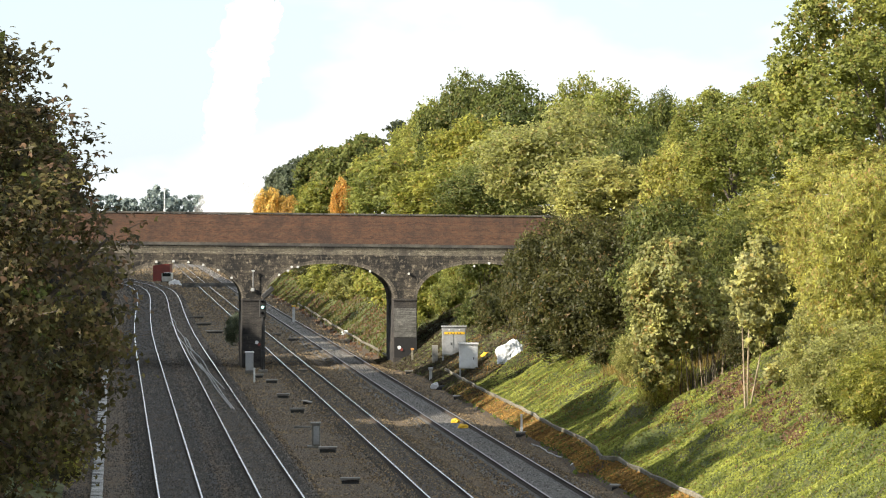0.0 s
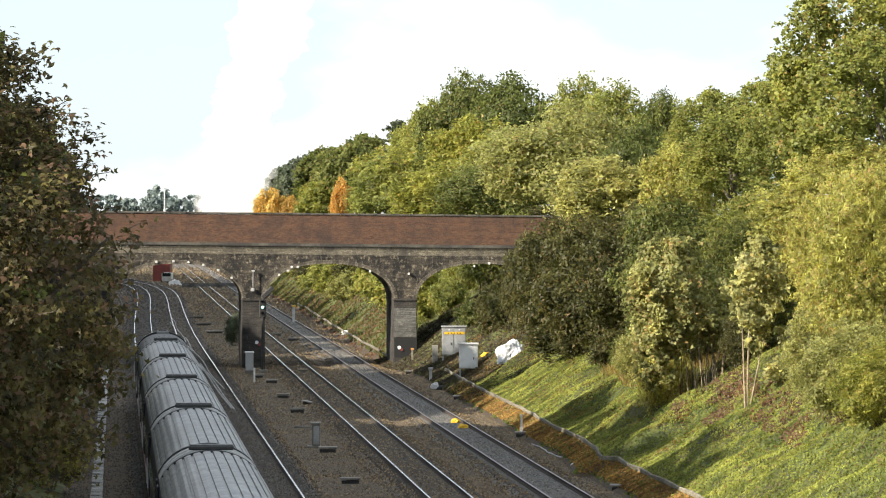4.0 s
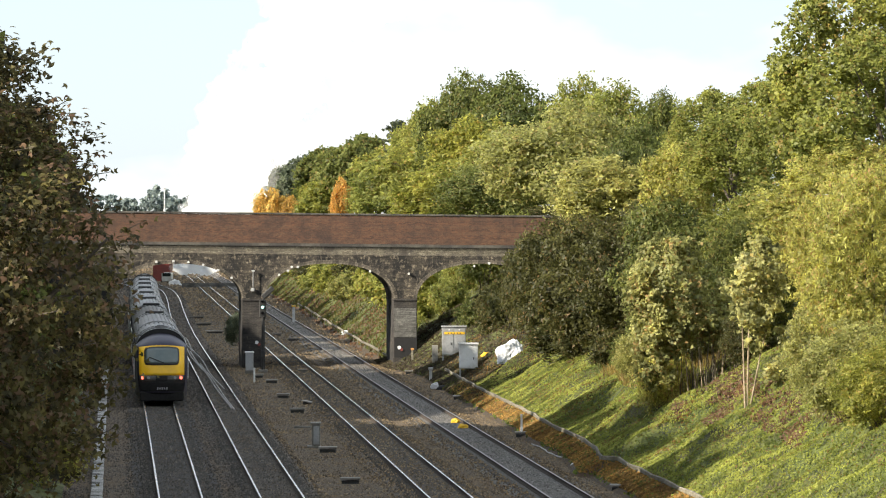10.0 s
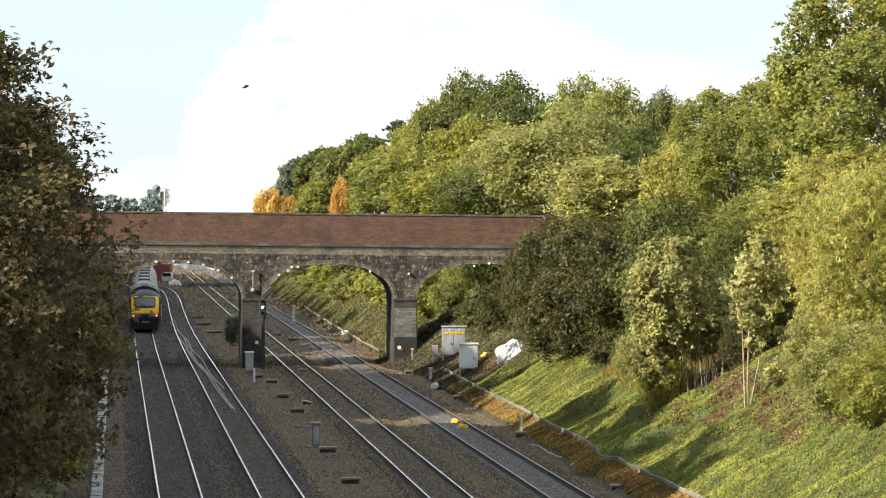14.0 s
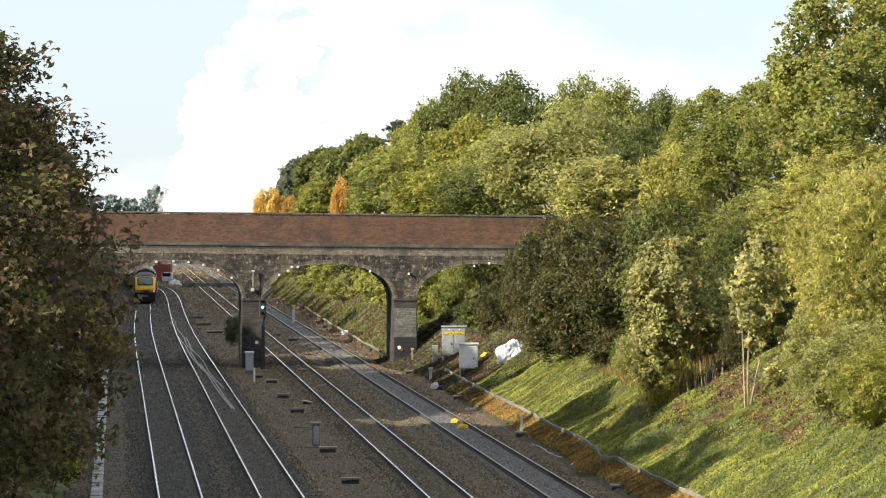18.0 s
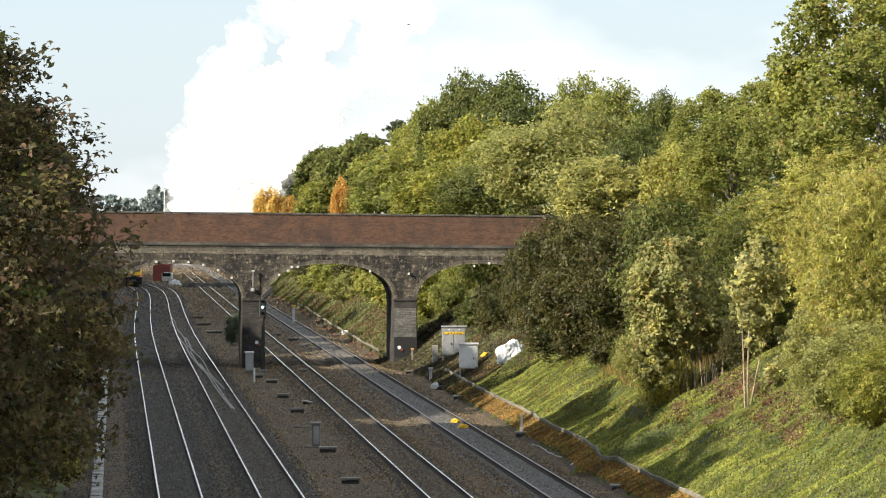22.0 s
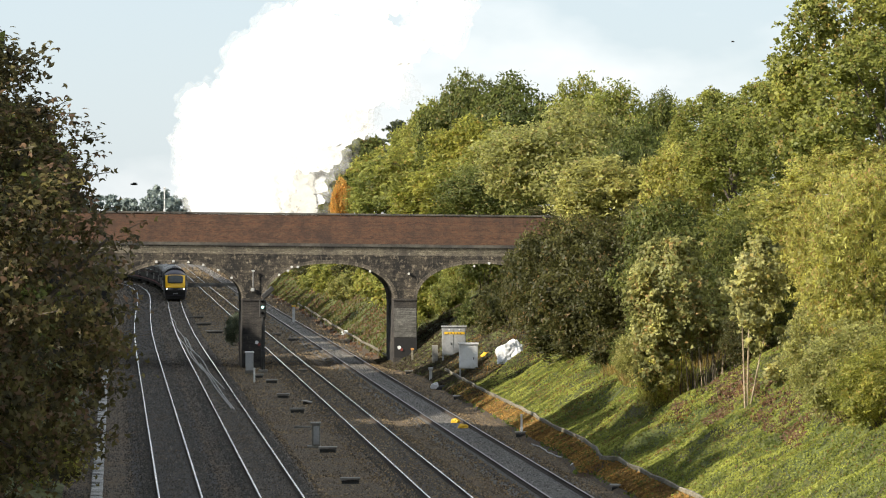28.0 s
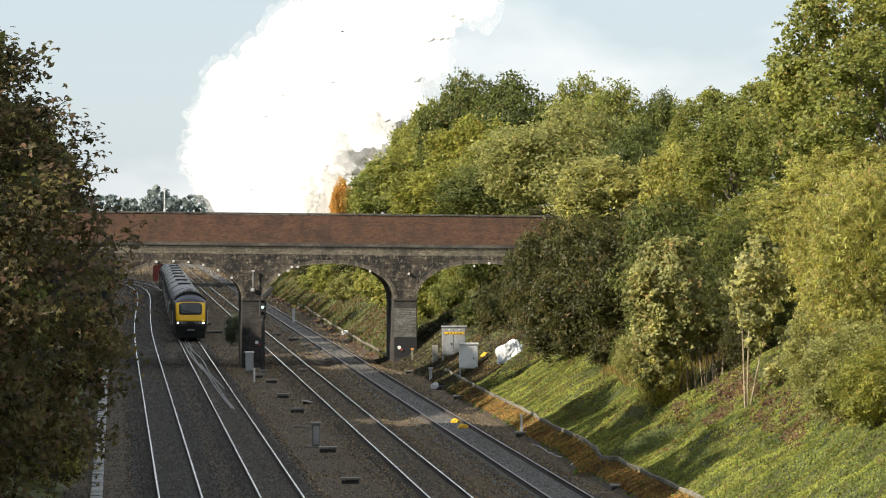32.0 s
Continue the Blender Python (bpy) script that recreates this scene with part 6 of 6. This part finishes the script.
def plume_edge(t, z):
    a = [np.interp(z, [r[0] for r in PLUME[q]], [r[1] for r in PLUME[q]]) for q in PLUME_T]
    b = [np.interp(z, [r[0] for r in PLUME[q]], [r[2] for r in PLUME[q]]) for q in PLUME_T]
    return float(np.interp(t, PLUME_T, a)), float(np.interp(t, PLUME_T, b))


RISE = 1.15                               # metres a second


def build_steam():
    rng = rng_of(200)
    white = [puff_mesh(k, M["steam"], M["steam_veil"]) for k in range(6)]
    inner = [puff_mesh(k, M["steam"], M["steam_veil"], thin=False) for k in range(6)]
    wisp = [puff_mesh(k + 20, M["steam"], M["steam_veil"], False) for k in range(3)]
    grey = [puff_mesh(k + 7, M["smoke"], M["smoke_veil"]) for k in range(3)]
    haze = [puff_mesh(k + 30, M["smoke"], M["smoke_veil"], False) for k in range(3)]
    for k in range(420):
        smoky, hazy = k % 20 in (4, 9, 12), k % 40 == 19
        u = rng.uniform(0.78, 1.0) if smoky else rng.uniform(0.86, 1.12) if hazy else 0.97 * rng.random() ** 1.15
        z0 = rng.uniform(1, 11.5) if smoky else rng.uniform(5, 34) if hazy else rng.uniform(-30, 48)   # those that start low wait out of sight at the engine
        if smoky:
            u -= 0.010 * z0               # the smoke leans into the steam as it rises
        early = not smoky and not hazy and z0 > 10
        if early and k % 2:
            continue
        thin = early and rng.random() < 0.18
        r = rng.uniform(1.0, 2.0) if smoky else rng.uniform(2.2, 4.2) if hazy else rng.uniform(3.0, 4.9)
        me = grey[k % 3] if smoky else haze[k % 3] if hazy else wisp[k % 3] if thin else inner[k % 6] if 0.11 < u < 0.90 or (u > 0.5 and k % 2) else white[k % 6]
        dim = smoky or hazy
        ob = part("smoke_puff" if dim else "steam_puff", me, None, at=Matrix())
        lab = ("grey-brown billow of engine smoke above the bridge" if smoky else "thin grey drift of engine smoke above the bridge" if hazy
               else "thin drift of white engine steam above the bridge" if thin else "billow of white engine steam above the bridge")
        tagged(ob, lab, "smoke" if dim else "steam", group="steam plume")
        ob.scale = (r * 1.2, 0.03, r)
        PUFFS.append((ob, u, z0, r, float(rng.uniform(-0.002, 0.002)) - (0.05 if smoky else 0), float(rng.uniform(-14, 14)) + 180.0 * (k % 2), float(rng.uniform(-1.5, 1.5)), 0.18 if dim else 1.0))
    for k in range(3):                    # steam that hangs low about the engine for a while
        ob = part("steam_puff", white[k + 1], None, at=Matrix())
        tagged(ob, "low white steam drifting over the rails beyond the bridge", "steam", group="steam plume")
        ob.scale = (2.2, 0.12, 1.6)
        LOW.append((ob, -38.6 + 1.7 * k, 2.3 + 0.3 * (k % 2)))


build_steam()


# ---- birds over the line ----
def bird(label):
    b = thing("bird", label, "bird", group="birds over the line")
    bm = bmesh.new()
    bmesh.ops.create_uvsphere(bm, u_segments=10, v_segments=8, radius=1.0)
    for v in bm.verts:
        v.co = Vector((v.co.x * 0.12 * (1.0 if v.co.x > 0 else 1.5), v.co.y * 0.04, v.co.z * 0.04))
    part("body", bm, M["bird"], b)
    for s in (-1, 1):
        wing = bmesh.new()
        add_box(wing, (0.0, s * 0.08, 0.03), (0.10, 0.15, 0.012), Matrix.Rotation(radians(20 * s), 4, "X"))
        add_box(wing, (-0.02, s * 0.19, 0.05), (0.07, 0.13, 0.010), Matrix.Rotation(radians(-6 * s), 4, "X"))
        part("wing", wing, M["bird"], b)
    return b


BIRD_1 = bird("small dark bird climbing over the bridge")
BIRD_2 = bird("small dark bird crossing level over the bridge")
BIRD_3 = bird("small dark bird climbing away past the steam")
BIRD_4 = bird("small dark bird rising from behind the parapet")
BIRD_5 = bird("small dark bird gliding high over the oaks")
BIRD_6 = bird("small dark bird wheeling up beside the steam")


# ---- motion ----
TRAIN_1_Y = ((0, -153.0), (7.5, 120.4), (9, 174.0), (11, 247.0), (14, 347.0), (17, 434.0), (19, 494.0), (20.5, 539.0), (25, 675.0), (32, 885.0))
TRAIN_2_Y = ((0, 1571.0), (25, 596.0), (28, 479.0), (30, 403.0), (32, 322.0))


def smooth(rows, t):
    """A gliding value through the rows (cubic, with slopes from the neighbours)."""
    xs, ys = [r[0] for r in rows], [r[1] for r in rows]
    sl = np.gradient(np.array(ys, float), np.array(xs, float))
    k = min(max(int(np.searchsorted(xs, t)) - 1, 0), len(xs) - 2)
    h = xs[k + 1] - xs[k]
    u = (t - xs[k]) / h
    return ((2 * u**3 - 3 * u**2 + 1) * ys[k] + (u**3 - 2 * u**2 + u) * h * sl[k] + (3 * u**2 - 2 * u**3) * ys[k + 1] + (u**3 - u**2) * h * sl[k + 1])


def car_pose(k, y, half, facing):
    """A car whose middle is at y on track k, its bogies on the rails; facing 1: nose away from the camera."""
    a, b = float(track_x(k, y - half)), float(track_x(k, y + half))
    turn = math.degrees(math.atan2(-(b - a), 2 * half))
    return pose((a + b) / 2 + 0.16, y, 0, 0, 0, turn + (0 if facing > 0 else 180))


def train_motion(cars, k, table):
    for j, car in enumerate(cars):
        if j == 0:
            mid, half, face = 8.9, 5.1, -1
        elif j == 9:
            mid, half, face = 8.9 * 3 + 8 * 23, 5.1, 1
        else:
            mid, half, face = 17.8 + 23 * (j - 0.5), 8.0, 1
        rows = []
        for t in range(33):
            rows.append((float(t), car_pose(k, smooth(table, t) + mid, half, face)))
        walk(car, rows)


def motions():
    train_motion(TRAIN_1, 0, TRAIN_1_Y)
    train_motion(TRAIN_2, 1, TRAIN_2_Y)
    # each bird crosses once; before and after it is far out over the fields
    flight = [(12.4, -12.4, 12.8), (12.8, -11.3, 13.2), (13.0, -10.8, 13.5), (13.2, -10.2, 13.7), (13.4, -9.5, 14.0), (13.6, -8.85, 14.2), (13.8, -8.1, 14.4)]
    rows = [(0.0, pose(-46.0, 150, 8.0)), (11.0, pose(-17.0, 150, 11.2))] + [(t, pose(x, 150, z, 0, -20, 0)) for t, x, z in flight] + [(15.0, pose(-3.5, 150, 16.2)), (17.0, pose(6.0, 150, 19.5)), (32.0, pose(90.0, 150, 40.0))]
    walk(BIRD_1, rows)
    flight = [(28.0, -11.5, 11.0), (28.3, -9.15, 10.8), (28.6, -6.9, 10.95), (28.9, -4.65, 11.05), (29.2, -2.4, 11.4)]
    rows = [(0.0, pose(-200.0, 150, 8.0)), (27.0, pose(-19.0, 150, 10.6))] + [(t, pose(x, 150, z)) for t, x, z in flight] + [(31.0, pose(11.0, 150, 19.8)), (32.0, pose(19.0, 150, 24.0))]
    walk(BIRD_2, rows)
    # farther birds, 300 m off: seconds, metres across and height
    for ob, rows in ((BIRD_3, ((0.0, 160.0, 90.0), (20.0, 14.0, 32.0), (23.5, -13.96, 21.7), (24.0, -17.63, 22.4), (24.5, -22.27, 23.5), (25.0, -27.29, 24.5), (32.0, -98.0, 40.0))),
                     (BIRD_4, ((0.0, -45.0, 7.5), (22.0, -12.0, 8.2), (23.0, -16.2, 13.4), (23.5, -19.65, 15.35), (24.0, -22.86, 16.87), (24.5, -27.03, 18.4), (32.0, -92.0, 38.0))),
                     (BIRD_5, ((0.0, 152.0, 24.0), (28.0, 21.6, 22.94), (29.0, 16.91, 22.86), (29.5, 14.55, 22.73), (30.0, 11.39, 22.73), (30.5, 6.71, 23.03), (31.5, -2.78, 23.53), (32.0, -7.51, 23.7))),
                     (BIRD_6, ((0.0, -48.0, 7.0), (28.3, -11.0, 8.4), (29.0, -15.65, 11.9), (29.5, -18.98, 14.17), (30.0, -23.24, 15.86), (32.0, -42.0, 21.0)))):
        walk(ob, [(t, pose(x, 300, z, 0, 0, 180)) for t, x, z in rows])
    for ob, u, z0, r, dy, turn, spin, haste in PUFFS:
        rows = []
        for t in range(0, 33, 2):
            z = z0 + RISE * haste * t
            a, b = plume_edge(t, min(max(z, 5), 62))
            half = min(r * 0.72, (b - a) * 0.5)
            x = a + half + (b - a - 2 * half) * u
            z = max(z, 5.5 + 0.2 * u)
            f = steam_y(t) / PLUME_Y
            rows.append((float(t), pose(x * f, steam_y(t) + dy - 0.22 * (x + 30.0), EYE[2] + (z - EYE[2]) * f, 0, turn + spin * t, -12.41)))
        walk(ob, rows)
    for ob, x, z in LOW:
        walk(ob, [(0.0, pose(x, STEAM_Y - 4, 6.8)), (4.0, pose(x, STEAM_Y - 4, 6.0)), (7.0, pose(x - 0.5, STEAM_Y - 4, z)), (11.0, pose(x + 0.5, STEAM_Y - 4, z + 0.2)), (14.0, pose(x + 1, STEAM_Y - 4, z + 1.0)), (18.0, pose(x, STEAM_Y - 4, 6.8)), (32.0, pose(x, STEAM_Y - 4, 6.8))])


motions()
